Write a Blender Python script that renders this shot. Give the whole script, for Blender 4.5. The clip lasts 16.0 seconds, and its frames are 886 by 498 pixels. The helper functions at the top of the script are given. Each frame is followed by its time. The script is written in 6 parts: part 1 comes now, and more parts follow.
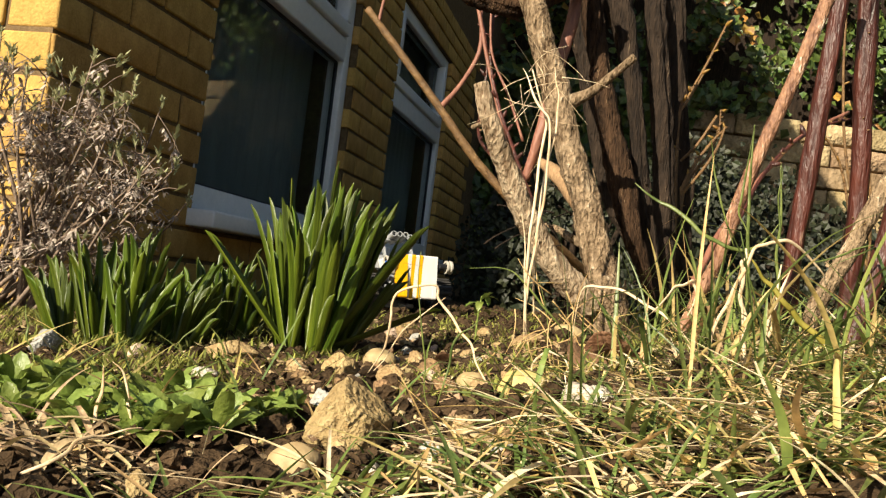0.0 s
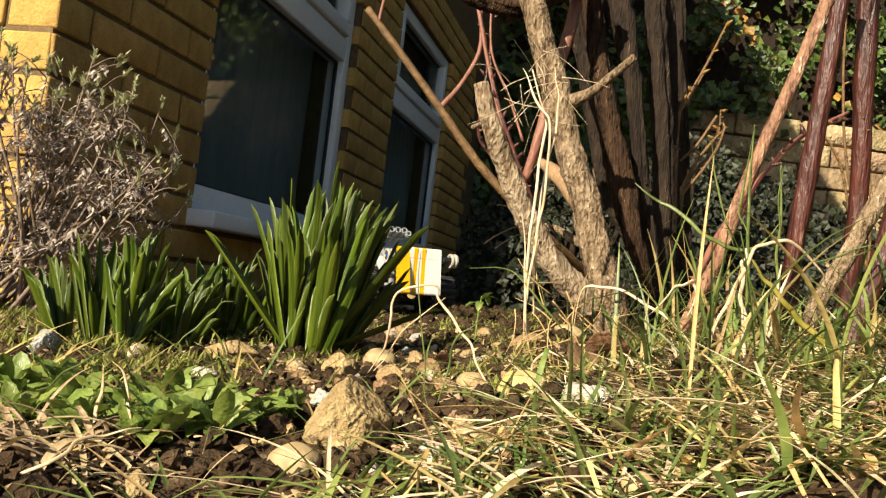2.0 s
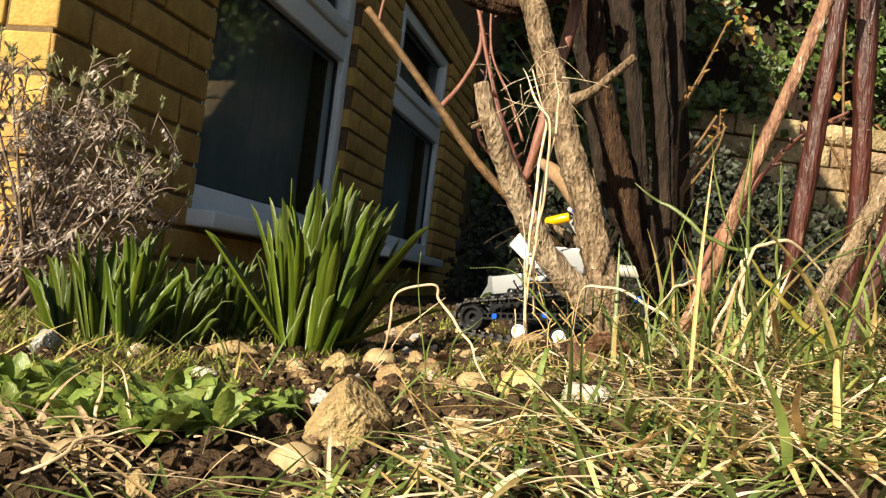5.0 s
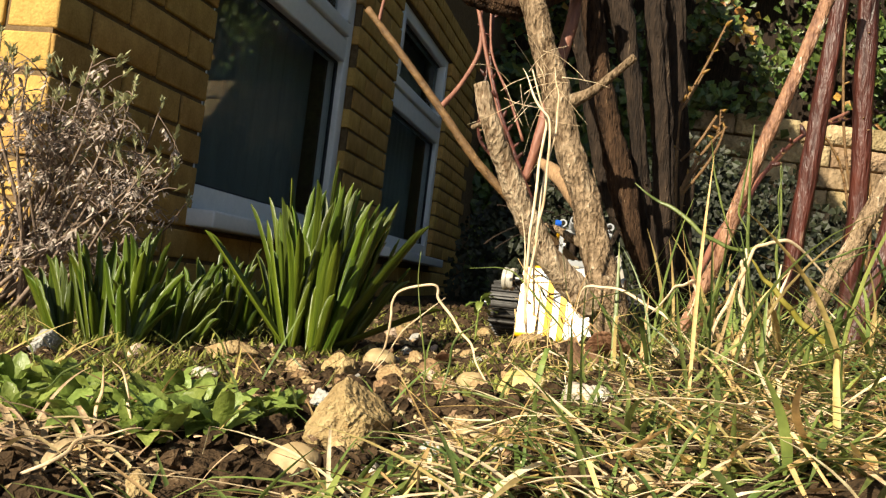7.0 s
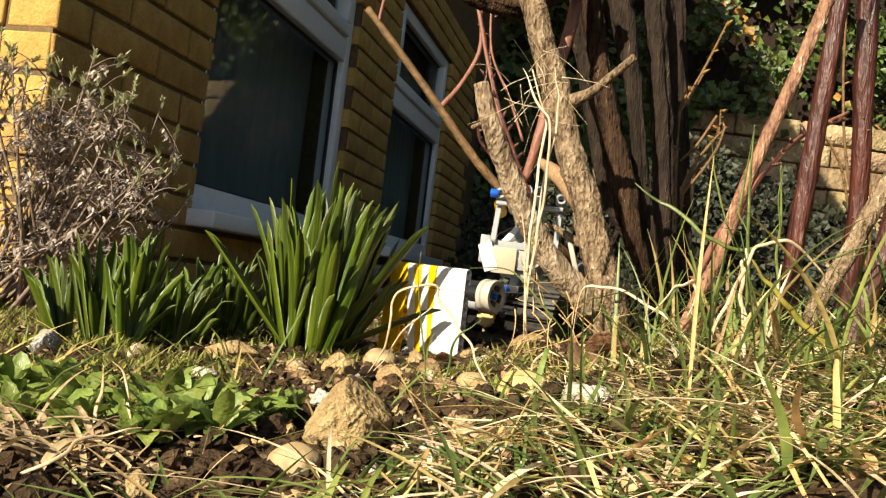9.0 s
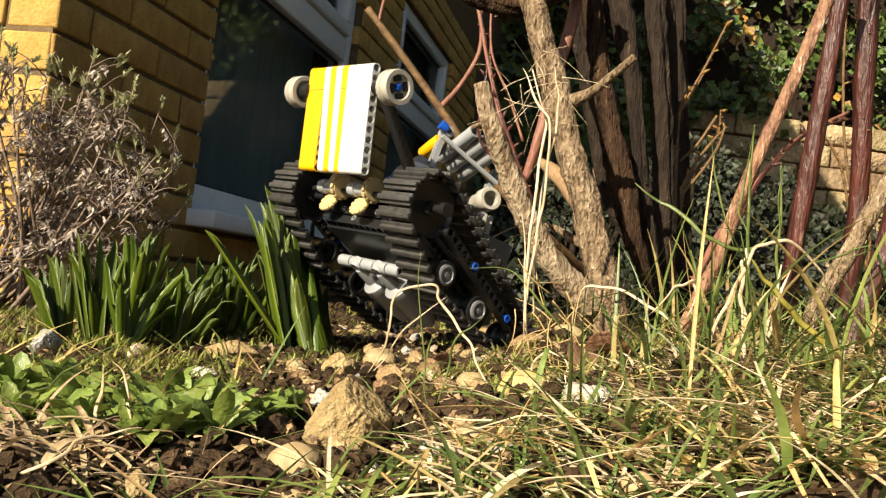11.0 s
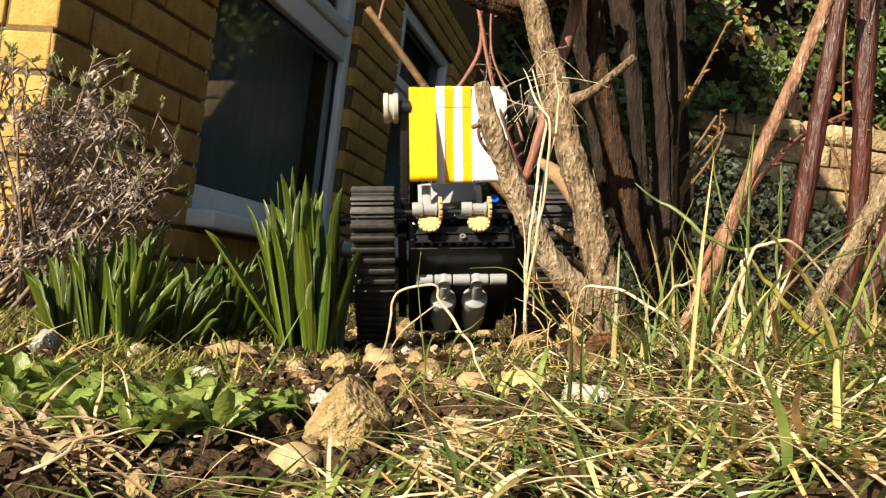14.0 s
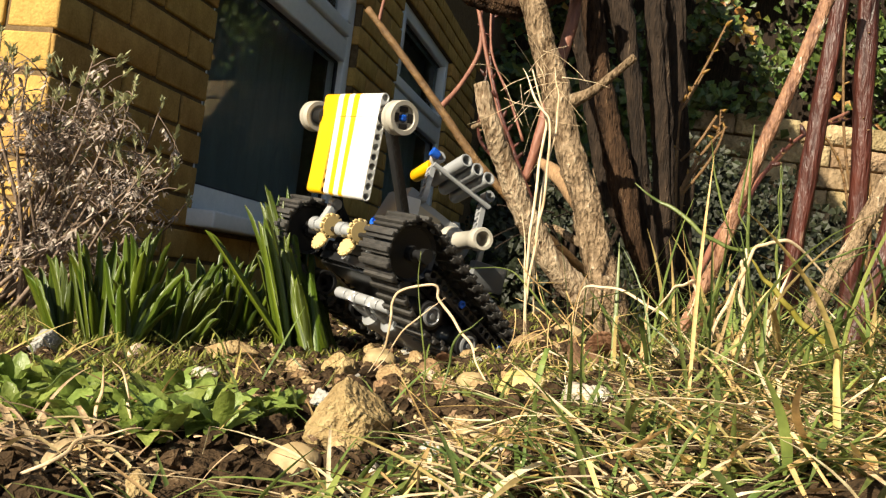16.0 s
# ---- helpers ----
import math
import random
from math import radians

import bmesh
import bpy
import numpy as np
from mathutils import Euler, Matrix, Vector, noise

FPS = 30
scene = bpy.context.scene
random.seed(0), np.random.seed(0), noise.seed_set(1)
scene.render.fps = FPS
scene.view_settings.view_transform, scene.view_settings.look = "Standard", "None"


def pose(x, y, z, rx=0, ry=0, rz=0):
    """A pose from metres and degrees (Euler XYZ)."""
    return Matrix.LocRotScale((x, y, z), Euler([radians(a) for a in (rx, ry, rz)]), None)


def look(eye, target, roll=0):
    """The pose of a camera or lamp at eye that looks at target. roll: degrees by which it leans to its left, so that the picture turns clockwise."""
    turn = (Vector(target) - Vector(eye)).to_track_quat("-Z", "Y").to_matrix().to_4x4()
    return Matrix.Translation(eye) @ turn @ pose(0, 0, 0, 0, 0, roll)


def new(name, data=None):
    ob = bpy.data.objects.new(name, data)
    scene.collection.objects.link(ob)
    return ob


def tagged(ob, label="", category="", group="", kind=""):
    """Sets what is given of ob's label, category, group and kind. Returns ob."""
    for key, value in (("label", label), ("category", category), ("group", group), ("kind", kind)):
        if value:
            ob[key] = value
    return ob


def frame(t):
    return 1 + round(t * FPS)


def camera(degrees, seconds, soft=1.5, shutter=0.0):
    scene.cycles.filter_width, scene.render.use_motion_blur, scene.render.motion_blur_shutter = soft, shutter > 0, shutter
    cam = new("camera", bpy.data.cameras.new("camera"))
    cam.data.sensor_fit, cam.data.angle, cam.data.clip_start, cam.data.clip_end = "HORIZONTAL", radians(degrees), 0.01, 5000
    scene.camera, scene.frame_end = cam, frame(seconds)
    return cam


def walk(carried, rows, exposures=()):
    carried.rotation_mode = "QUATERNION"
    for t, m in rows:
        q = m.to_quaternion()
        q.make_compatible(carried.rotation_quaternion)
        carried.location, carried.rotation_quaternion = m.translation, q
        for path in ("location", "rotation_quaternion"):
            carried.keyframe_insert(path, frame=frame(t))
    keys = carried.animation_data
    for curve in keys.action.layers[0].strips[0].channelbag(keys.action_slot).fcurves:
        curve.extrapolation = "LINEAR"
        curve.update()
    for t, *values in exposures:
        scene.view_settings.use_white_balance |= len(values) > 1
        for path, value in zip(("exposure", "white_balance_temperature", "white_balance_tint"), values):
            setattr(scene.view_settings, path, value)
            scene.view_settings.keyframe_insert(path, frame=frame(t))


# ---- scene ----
# ---- camera: rests on the ground, still ----
cam = camera(55.98, 16.0, 1.3)
EYE = (0.0, 0.0, 0.065)
VIEW = look(EYE, (0.0, 1.0, 0.065 + math.tan(radians(2.4))), 6.8)
walk(cam, [(0.0, VIEW), (16.0, VIEW)], [(0.0, 1.02, 6900, 7), (16.0, 1.02, 6900, 7)])

# ---- light: clear spring sun from behind and to one side, open sky ----
SUN_TO = Vector((-0.52, -0.66, 0.50)).normalized()
SUN_ELEV = math.asin(SUN_TO.z)
sky_world = bpy.data.worlds.new("sky")
scene.world = sky_world
sky_world.use_nodes = True
wn = sky_world.node_tree.nodes
sky = wn.new("ShaderNodeTexSky")
sky.sky_type = "NISHITA"
sky.sun_disc = False
sky.sun_elevation = SUN_ELEV
sky.sun_rotation = math.atan2(SUN_TO.x, SUN_TO.y)
wn["Background"].inputs["Strength"].default_value = 0.05
sky_world.node_tree.links.new(sky.outputs[0], wn["Background"].inputs["Color"])
sun_data = bpy.data.lights.new("sun", "SUN")
sun_data.energy = 5.0
sun_data.angle = radians(0.55)
sun_data.color = (1.0, 0.90, 0.74)
sun_lamp = new("sun", sun_data)
sun_lamp.matrix_world = look(tuple(SUN_TO * 30), (0, 0, 0))


# ---- materials ----
def mat(name, dark, light, rough=0.8, scale=40.0, bump=0.3, metal=0.0, spec=0.5, speck=None, per_object=0.0, stretch=(1, 1, 1), fine=5.0, island=0.0, trans=0.0, edges=(0.42, 0.74, 0.80)):
    m = bpy.data.materials.new(name)
    m.use_nodes = True
    nt = m.node_tree
    b = nt.nodes["Principled BSDF"]
    L = nt.links.new
    tc = nt.nodes.new("ShaderNodeTexCoord")
    mp = nt.nodes.new("ShaderNodeMapping")
    mp.inputs["Scale"].default_value = stretch
    L(tc.outputs["Object"], mp.inputs["Vector"])
    n1 = nt.nodes.new("ShaderNodeTexNoise")
    n1.inputs["Scale"].default_value = scale
    n1.inputs["Detail"].default_value = 6
    n1.inputs["Roughness"].default_value = 0.62
    n2 = nt.nodes.new("ShaderNodeTexNoise")
    n2.inputs["Scale"].default_value = scale * fine
    n2.inputs["Detail"].default_value = 4
    L(mp.outputs[0], n1.inputs["Vector"])
    L(mp.outputs[0], n2.inputs["Vector"])
    add = nt.nodes.new("ShaderNodeMath")
    add.operation = "MULTIPLY_ADD"
    L(n2.outputs["Fac"], add.inputs[0])
    add.inputs[1].default_value = 0.45
    mul = nt.nodes.new("ShaderNodeMath")
    mul.operation = "MULTIPLY"
    L(n1.outputs["Fac"], mul.inputs[0])
    mul.inputs[1].default_value = 0.75
    L(mul.outputs[0], add.inputs[2])
    ramp = nt.nodes.new("ShaderNodeValToRGB")
    ramp.color_ramp.elements[0].position = edges[0]
    ramp.color_ramp.elements[1].position = edges[1]
    ramp.color_ramp.elements[0].color = (*dark, 1)
    ramp.color_ramp.elements[1].color = (*light, 1)
    if speck:
        e = ramp.color_ramp.elements.new(edges[2])
        e.color = (*speck, 1)
    L(add.outputs[0], ramp.inputs[0])
    col = ramp.outputs[0]
    if per_object or island:
        hsv = nt.nodes.new("ShaderNodeHueSaturation")
        mr = nt.nodes.new("ShaderNodeMapRange")
        if island:
            src = nt.nodes.new("ShaderNodeNewGeometry").outputs["Random Per Island"]
        else:
            src = nt.nodes.new("ShaderNodeObjectInfo").outputs["Random"]
        k = per_object or island
        mr.inputs["To Min"].default_value = 1 - k
        mr.inputs["To Max"].default_value = 1 + k
        L(src, mr.inputs["Value"])
        L(mr.outputs[0], hsv.inputs["Value"])
        mh = nt.nodes.new("ShaderNodeMapRange")
        mh.inputs["To Min"].default_value = 0.5 - k * 0.05
        mh.inputs["To Max"].default_value = 0.5 + k * 0.05
        frac = nt.nodes.new("ShaderNodeMath")
        frac.operation = "MULTIPLY"
        frac.inputs[1].default_value = 7.31
        fr2 = nt.nodes.new("ShaderNodeMath")
        fr2.operation = "FRACT"
        L(src, frac.inputs[0])
        L(frac.outputs[0], fr2.inputs[0])
        L(fr2.outputs[0], mh.inputs["Value"])
        L(mh.outputs[0], hsv.inputs["Hue"])
        L(col, hsv.inputs["Color"])
        col = hsv.outputs[0]
    L(col, b.inputs["Base Color"])
    b.inputs["Roughness"].default_value = rough
    b.inputs["Metallic"].default_value = metal
    b.inputs["Specular IOR Level"].default_value = spec
    if bump:
        bp = nt.nodes.new("ShaderNodeBump")
        bp.inputs["Strength"].default_value = bump
        bp.inputs["Distance"].default_value = 0.4 / scale
        L(add.outputs[0], bp.inputs["Height"])
        L(bp.outputs[0], b.inputs["Normal"])
    if trans:
        tr = nt.nodes.new("ShaderNodeBsdfTranslucent")
        L(col, tr.inputs["Color"])
        mx = nt.nodes.new("ShaderNodeMixShader")
        mx.inputs[0].default_value = trans
        L(b.outputs[0], mx.inputs[1])
        L(tr.outputs[0], mx.inputs[2])
        L(mx.outputs[0], nt.nodes["Material Output"].inputs["Surface"])
    return m


BRICK = mat("yellow_stock_brick", (0.34, 0.195, 0.055), (0.56, 0.345, 0.105), 0.9, 22, 0.30, per_object=0.13, spec=0.2, fine=9)
MORTAR = mat("mortar", (0.10, 0.066, 0.034), (0.19, 0.13, 0.07), 0.95, 60, 0.6, spec=0.1)
BLOCK = mat("pale_walling_stone", (0.20, 0.135, 0.070), (0.46, 0.34, 0.20), 0.9, 7, 0.9, per_object=0.3, spec=0.2, fine=6)
UPVC = mat("white_window_plastic", (0.70, 0.72, 0.74), (0.80, 0.81, 0.82), 0.35, 30, 0.05)
RUBBER_SEAL = mat("black_glazing_seal", (0.01, 0.01, 0.01), (0.02, 0.02, 0.02), 0.6, 80, 0.1)
CURTAIN = mat("grey_curtain", (0.25, 0.26, 0.245), (0.32, 0.33, 0.31), 0.9, 12, 0.2, stretch=(8, 8, 0.5))
ROOM = mat("dimmed_room_wall", (0.10, 0.095, 0.09), (0.15, 0.14, 0.13), 0.9, 6, 0.1)
SOIL = mat("crumbly_soil", (0.015, 0.010, 0.006), (0.080, 0.050, 0.027), 0.95, 45, 1.0, spec=0.12, speck=(0.24, 0.17, 0.10))
BARK_PALE = mat("pale_flaky_bark", (0.070, 0.040, 0.020), (0.43, 0.31, 0.195), 0.9, 80, 1.9, spec=0.12, stretch=(1.3, 1.3, 0.55), speck=(0.60, 0.49, 0.36), fine=4)
BARK_BARE = mat("bare_orange_wood", (0.17, 0.095, 0.045), (0.40, 0.25, 0.13), 0.8, 70, 0.9, stretch=(1.5, 1.5, 0.4))
BARK_PEEL = mat("peeling_brown_bark", (0.008, 0.005, 0.004), (0.095, 0.052, 0.028), 0.9, 70, 1.8, spec=0.15, stretch=(2, 2, 0.3), speck=(0.38, 0.26, 0.15))
BARK_LIMB = mat("bleached_limb_bark", (0.15, 0.092, 0.050), (0.57, 0.44, 0.30), 0.9, 90, 1.6, spec=0.12, stretch=(1.3, 1.3, 0.5), speck=(0.74, 0.64, 0.50), fine=4)
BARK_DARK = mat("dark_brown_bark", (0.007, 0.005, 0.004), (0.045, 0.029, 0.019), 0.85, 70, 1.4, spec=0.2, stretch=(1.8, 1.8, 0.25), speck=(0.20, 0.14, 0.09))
BARK_RED = mat("red_brown_bark", (0.13, 0.045, 0.03), (0.28, 0.12, 0.075), 0.6, 60, 0.4, stretch=(1, 1, 0.4))
BARK_WINE = mat("wine_red_bark", (0.018, 0.006, 0.005), (0.095, 0.023, 0.014), 0.45, 35, 0.6, stretch=(1.4, 1.4, 0.25), speck=(0.44, 0.29, 0.21), edges=(0.44, 0.76, 0.82))
BARK_SPECK = mat("scabbed_tan_bark", (0.10, 0.036, 0.019), (0.34, 0.175, 0.095), 0.55, 75, 1.0, stretch=(1.3, 1.3, 0.5), speck=(0.62, 0.49, 0.38), edges=(0.45, 0.68, 0.75))
BARK_OLIVE = mat("olive_brown_bark", (0.075, 0.036, 0.013), (0.21, 0.115, 0.040), 0.6, 90, 0.8, speck=(0.34, 0.22, 0.10))
LEAF = mat("fleshy_green_leaf", (0.025, 0.047, 0.004), (0.100, 0.142, 0.011), 0.38, 28, 0.25, spec=0.5, per_object=0.35, stretch=(4, 4, 0.25), trans=0.16)
WEED = mat("soft_weed_leaf", (0.115, 0.165, 0.028), (0.25, 0.32, 0.075), 0.38, 60, 0.3, per_object=0.25, trans=0.25)
BLADE = mat("green_grass_blade", (0.052, 0.090, 0.022), (0.20, 0.25, 0.065), 0.42, 30, 0.15, island=0.45, trans=0.25)
BLADE_YELLOW = mat("yellowing_grass_blade", (0.22, 0.20, 0.03), (0.42, 0.34, 0.07), 0.45, 60, 0.2, trans=0.25, stretch=(1, 1, 0.5))
STRAW = mat("bleached_straw", (0.54, 0.38, 0.20), (0.86, 0.72, 0.49), 0.55, 40, 0.25, island=0.25, trans=0.15)
STRAW_MIX = mat("yellow_straw", (0.34, 0.22, 0.075), (0.66, 0.49, 0.21), 0.6, 30, 0.2, island=0.45, trans=0.2)
STRAW_OLD = mat("old_brown_straw", (0.25, 0.165, 0.085), (0.52, 0.39, 0.22), 0.7, 40, 0.3, island=0.4, trans=0.1)
LAV_LEAF = mat("silvery_lavender_leaf", (0.20, 0.21, 0.10), (0.42, 0.42, 0.22), 0.8, 60, 0.2, island=0.3, trans=0.2)
LAV_DRY = mat("dry_lavender_leaf", (0.25, 0.20, 0.165), (0.52, 0.44, 0.375), 0.9, 60, 0.3, island=0.4, trans=0.2)
LAV_STEM = mat("lavender_wood", (0.09, 0.06, 0.042), (0.26, 0.19, 0.14), 0.9, 80, 0.8, stretch=(1, 1, 0.4))
IVY = mat("ivy_leaf", (0.028, 0.058, 0.012), (0.12, 0.16, 0.035), 0.4, 12, 0.2, island=0.6, trans=0.2)
IVY_DRY = mat("autumn_ivy_leaf", (0.20, 0.07, 0.02), (0.42, 0.26, 0.05), 0.5, 12, 0.2, island=0.4, trans=0.2)
LITTER = mat("mixed_leaf_litter", (0.20, 0.11, 0.05), (0.50, 0.37, 0.20), 0.8, 40, 0.4, island=0.45, trans=0.1)
DRY_LEAF = mat("brown_dead_leaf", (0.16, 0.075, 0.035), (0.32, 0.18, 0.10), 0.7, 50, 0.5, per_object=0.2, trans=0.15)


def stone_mat(name, d, l, rough=0.75, speck=None):
    return mat(name, d, l, rough, 55, 0.9 if rough > 0.7 else 0.25, per_object=0.12, spec=0.25, fine=9 if rough > 0.7 else 3, speck=speck)


STONE_TAN = stone_mat("tan_flint", (0.24, 0.15, 0.065), (0.47, 0.34, 0.17), speck=(0.58, 0.48, 0.31))
STONE_CREAM = stone_mat("cream_pebble", (0.28, 0.195, 0.095), (0.46, 0.345, 0.185), 0.6)
STONE_PINK = stone_mat("pinkish_stone", (0.40, 0.28, 0.20), (0.55, 0.42, 0.32))
STONE_WHITE = stone_mat("white_flint", (0.40, 0.34, 0.26), (0.58, 0.52, 0.43))
STONE_GREY = stone_mat("grey_flint", (0.26, 0.25, 0.23), (0.48, 0.46, 0.42))
STONE_YELLOW = stone_mat("yellow_pebble", (0.45, 0.33, 0.11), (0.57, 0.45, 0.19), 0.6)
STONE_BROWN = stone_mat("brown_stone", (0.14, 0.08, 0.04), (0.32, 0.20, 0.10))


def plastic(name, c, rough=0.28):
    return mat(name, tuple(v * 0.92 for v in c), c, rough, 60, 0.03)


P_YELLOW = plastic("yellow_plastic", (0.80, 0.43, 0.008))
P_WHITE = plastic("white_plastic", (0.74, 0.73, 0.70))
P_GREY = plastic("light_grey_plastic", (0.31, 0.32, 0.33))
P_WHEEL = plastic("pale_wheel_plastic", (0.43, 0.40, 0.34))
P_MID = plastic("dark_grey_plastic", (0.17, 0.175, 0.18))
P_BLACK = plastic("black_plastic", (0.014, 0.014, 0.015), 0.32)
P_TREAD = mat("dusty_black_rubber", (0.018, 0.018, 0.018), (0.06, 0.055, 0.05), 0.55, 90, 0.25, per_object=0.2)
P_BEIGE = plastic("beige_plastic", (0.46, 0.39, 0.28))
P_TAN = plastic("tan_plastic", (0.58, 0.43, 0.20))
P_BLUE = plastic("blue_plastic", (0.01, 0.10, 0.55))

GLASS = bpy.data.materials.new("window_glass")
GLASS.use_nodes = True
gt = GLASS.node_tree
gt.nodes.remove(gt.nodes["Principled BSDF"])
g_gloss = gt.nodes.new("ShaderNodeBsdfGlossy")
g_gloss.inputs["Roughness"].default_value = 0.004
g_clear = gt.nodes.new("ShaderNodeBsdfTransparent")
g_clear.inputs["Color"].default_value = (0.80, 0.84, 0.84, 1)
g_mix = gt.nodes.new("ShaderNodeMixShader")
g_mix.inputs[0].default_value = 0.075
gt.links.new(g_clear.outputs[0], g_mix.inputs[1])
gt.links.new(g_gloss.outputs[0], g_mix.inputs[2])
gt.links.new(g_mix.outputs[0], gt.nodes["Material Output"].inputs["Surface"])


# ---- building helpers ----
def thing(name, label, category, group="", kind=""):
    return tagged(new(name), label, category, group, kind)


def finish(name, me, material, parent, label="", smooth=True):
    for mtl in material if isinstance(material, (list, tuple)) else (material,):
        me.materials.append(mtl)
    if smooth:
        me.shade_smooth()
    ob = new(name, me)
    if parent is not None:
        ob.parent = parent
    return tagged(ob, label)


def part(name, bm, material, parent, label="", smooth=True):
    me = bpy.data.meshes.new(name)
    bm.to_mesh(me)
    bm.free()
    return finish(name, me, material, parent, label, smooth)


def raw(name, verts, faces, material, parent, label="", smooth=True):
    me = bpy.data.meshes.new(name)
    me.from_pydata(verts, [], faces)
    me.update()
    return finish(name, me, material, parent, label, smooth)


def shared(name, me, parent, m):
    ob = new(name, me)
    ob.parent = parent
    ob.matrix_local = m
    return ob


def add_box(bm, cx, cy, cz, sx, sy, sz, bevel=0.0, m=None, index=0):
    made = bmesh.ops.create_cube(bm, size=1.0)["verts"]
    bmesh.ops.scale(bm, vec=(sx, sy, sz), verts=made)
    if bevel:
        edges = list({e for v in made for e in v.link_edges})
        done = bmesh.ops.bevel(bm, geom=edges, offset=bevel, segments=2, affect="EDGES", profile=0.6)
        made = list({v for f in done["faces"] for v in f.verts} | {v for v in made if v.is_valid})
    t = (m or Matrix()) @ Matrix.Translation((cx, cy, cz)) if m is None else Matrix.Translation((cx, cy, cz)) @ m
    bmesh.ops.transform(bm, matrix=t, verts=made)
    for f in {f for v in made for f in v.link_faces}:
        f.material_index = index
    return made


AXIS = {"x": Euler((0, radians(90), 0)).to_matrix().to_4x4(), "y": Euler((radians(-90), 0, 0)).to_matrix().to_4x4(), "z": Matrix()}


def add_lathe(bm, profile, c, axis="z", sides=24, index=0, m=None):
    """A turned solid: profile of (radius, height) along the axis, closed where the radius is 0."""
    t = Matrix.Translation(c) @ (m or Matrix()) @ AXIS[axis]
    rings = []
    for r, h in profile:
        if r <= 1e-9:
            rings.append([bm.verts.new(t @ Vector((0, 0, h)))])
        else:
            rings.append([bm.verts.new(t @ Vector((r * math.cos(a), r * math.sin(a), h))) for a in (2 * math.pi * i / sides for i in range(sides))])
    for a, b in zip(rings, rings[1:]):
        for i in range(sides):
            j = (i + 1) % sides
            vs = [a[i % len(a)], a[j % len(a)], b[j % len(b)], b[i % len(b)]]
            vs = list(dict.fromkeys(vs))
            if len(vs) > 2:
                bm.faces.new(vs).material_index = index


def crisp(bm, deg=35):
    for e in bm.edges:
        if len(e.link_faces) == 2 and e.calc_face_angle(0) > radians(deg):
            e.smooth = False


def spline(pts, per=8):
    """Smooth run of points through the given ones."""
    p = [Vector(q) for q in pts]
    p = [p[0] * 2 - p[1]] + p + [p[-1] * 2 - p[-2]]
    out = []
    for i in range(1, len(p) - 2):
        for k in range(per):
            t = k / per
            a, b, c, d = p[i - 1], p[i], p[i + 1], p[i + 2]
            out.append(0.5 * ((2 * b) + (c - a) * t + (2 * a - 5 * b + 4 * c - d) * t * t + (3 * b - a - 3 * c + d) * t ** 3))
    out.append(p[-2])
    return out


def tube(pts, sides=12, per=8, rough=0.10, flat=1.0, seed=0.0, ridge=0.0):
    """Verts and faces of a tapered, knobbly tube; pts hold x, y, z, radius."""
    run = spline([Vector(q) for q in pts], per)
    verts, faces = [], []
    side = None
    for i, q in enumerate(run):
        c, r = q.xyz, max(q[3], 1e-5)
        a, b = run[max(i - 1, 0)].xyz, run[min(i + 1, len(run) - 1)].xyz
        w = (b - a).normalized()
        if side is None:
            side = w.cross(Vector((0, 1, 0.03))).normalized()
        side = (side - w * side.dot(w)).normalized()
        up = w.cross(side)
        for k in range(sides):
            an = 2 * math.pi * k / sides
            d = side * math.cos(an) + up * math.sin(an) * flat
            f = 1.0
            if rough:
                v = c + d * r
                f += rough * (noise.noise(v * 55 + Vector((seed, 0, 0))) + 0.8 * noise.noise(Vector((v.x * 190, v.y * 190, v.z * 60 + seed))) + 0.6 * noise.noise(v * 260))
            if ridge:
                # long fissures that wander round the stem
                f -= ridge * max(0.0, noise.noise(Vector((2.6 * math.cos(an) + seed, 2.6 * math.sin(an), i * 0.035)))) + ridge * 0.6 * max(0.0, noise.noise(Vector((6 * math.cos(an), 6 * math.sin(an) + seed, i * 0.06))))
            verts.append(c + d * r * f)
    n = len(run)
    for i in range(n - 1):
        for k in range(sides):
            j = (k + 1) % sides
            faces.append((i * sides + k, i * sides + j, (i + 1) * sides + j, (i + 1) * sides + k))
    faces.append(tuple(range(sides))[::-1])
    faces.append(tuple((n - 1) * sides + k for k in range(sides)))
    return verts, faces


def g(x, y):
    """Height of the ground: it falls a little to one side and rises as a grassy bank to the other."""
    r = max(x, 0.0) / (1 + math.exp(min(60.0, (x - 2.2) / 0.35)))
    soft = 0.05 + 0.5 * max(0.0, min(x - 0.62, 1.5))
    bank = 0.08 + 0.92 / (1 + math.exp(min(60.0, (y - 0.74) / soft)))
    return 0.08 * max(min(x, 0.0), -0.6) + (0.08 * min(r, 1.2) + 0.04 * (1 - math.exp(-r / 0.12))) * bank


def crumbs(x, y):
    """Clods and hollows on top of the ground's fall."""
    near = max(0.0, 1 - max(0.0, y - 0.9) / 3.5)
    v = 0.007 * noise.noise(Vector((x * 14, y * 14, 0))) + 0.006 * noise.noise(Vector((x * 40, y * 40, 3)))
    v += 0.0045 * noise.noise(Vector((x * 110, y * 110, 7)))
    dip = math.exp(-(((x + 0.085) / 0.03) ** 2 + ((y - 0.27) / 0.03) ** 2))
    pit = math.exp(-(((x + 0.082) / 0.022) ** 2 + ((y - 0.258) / 0.022) ** 2))
    off = max(-0.5 - x, x - 0.55, 0.2 - y, y - 1.4, 0.0)
    return v * near * max(0.0, 1 - off / 0.15) - 0.012 * dip - 0.008 * pit


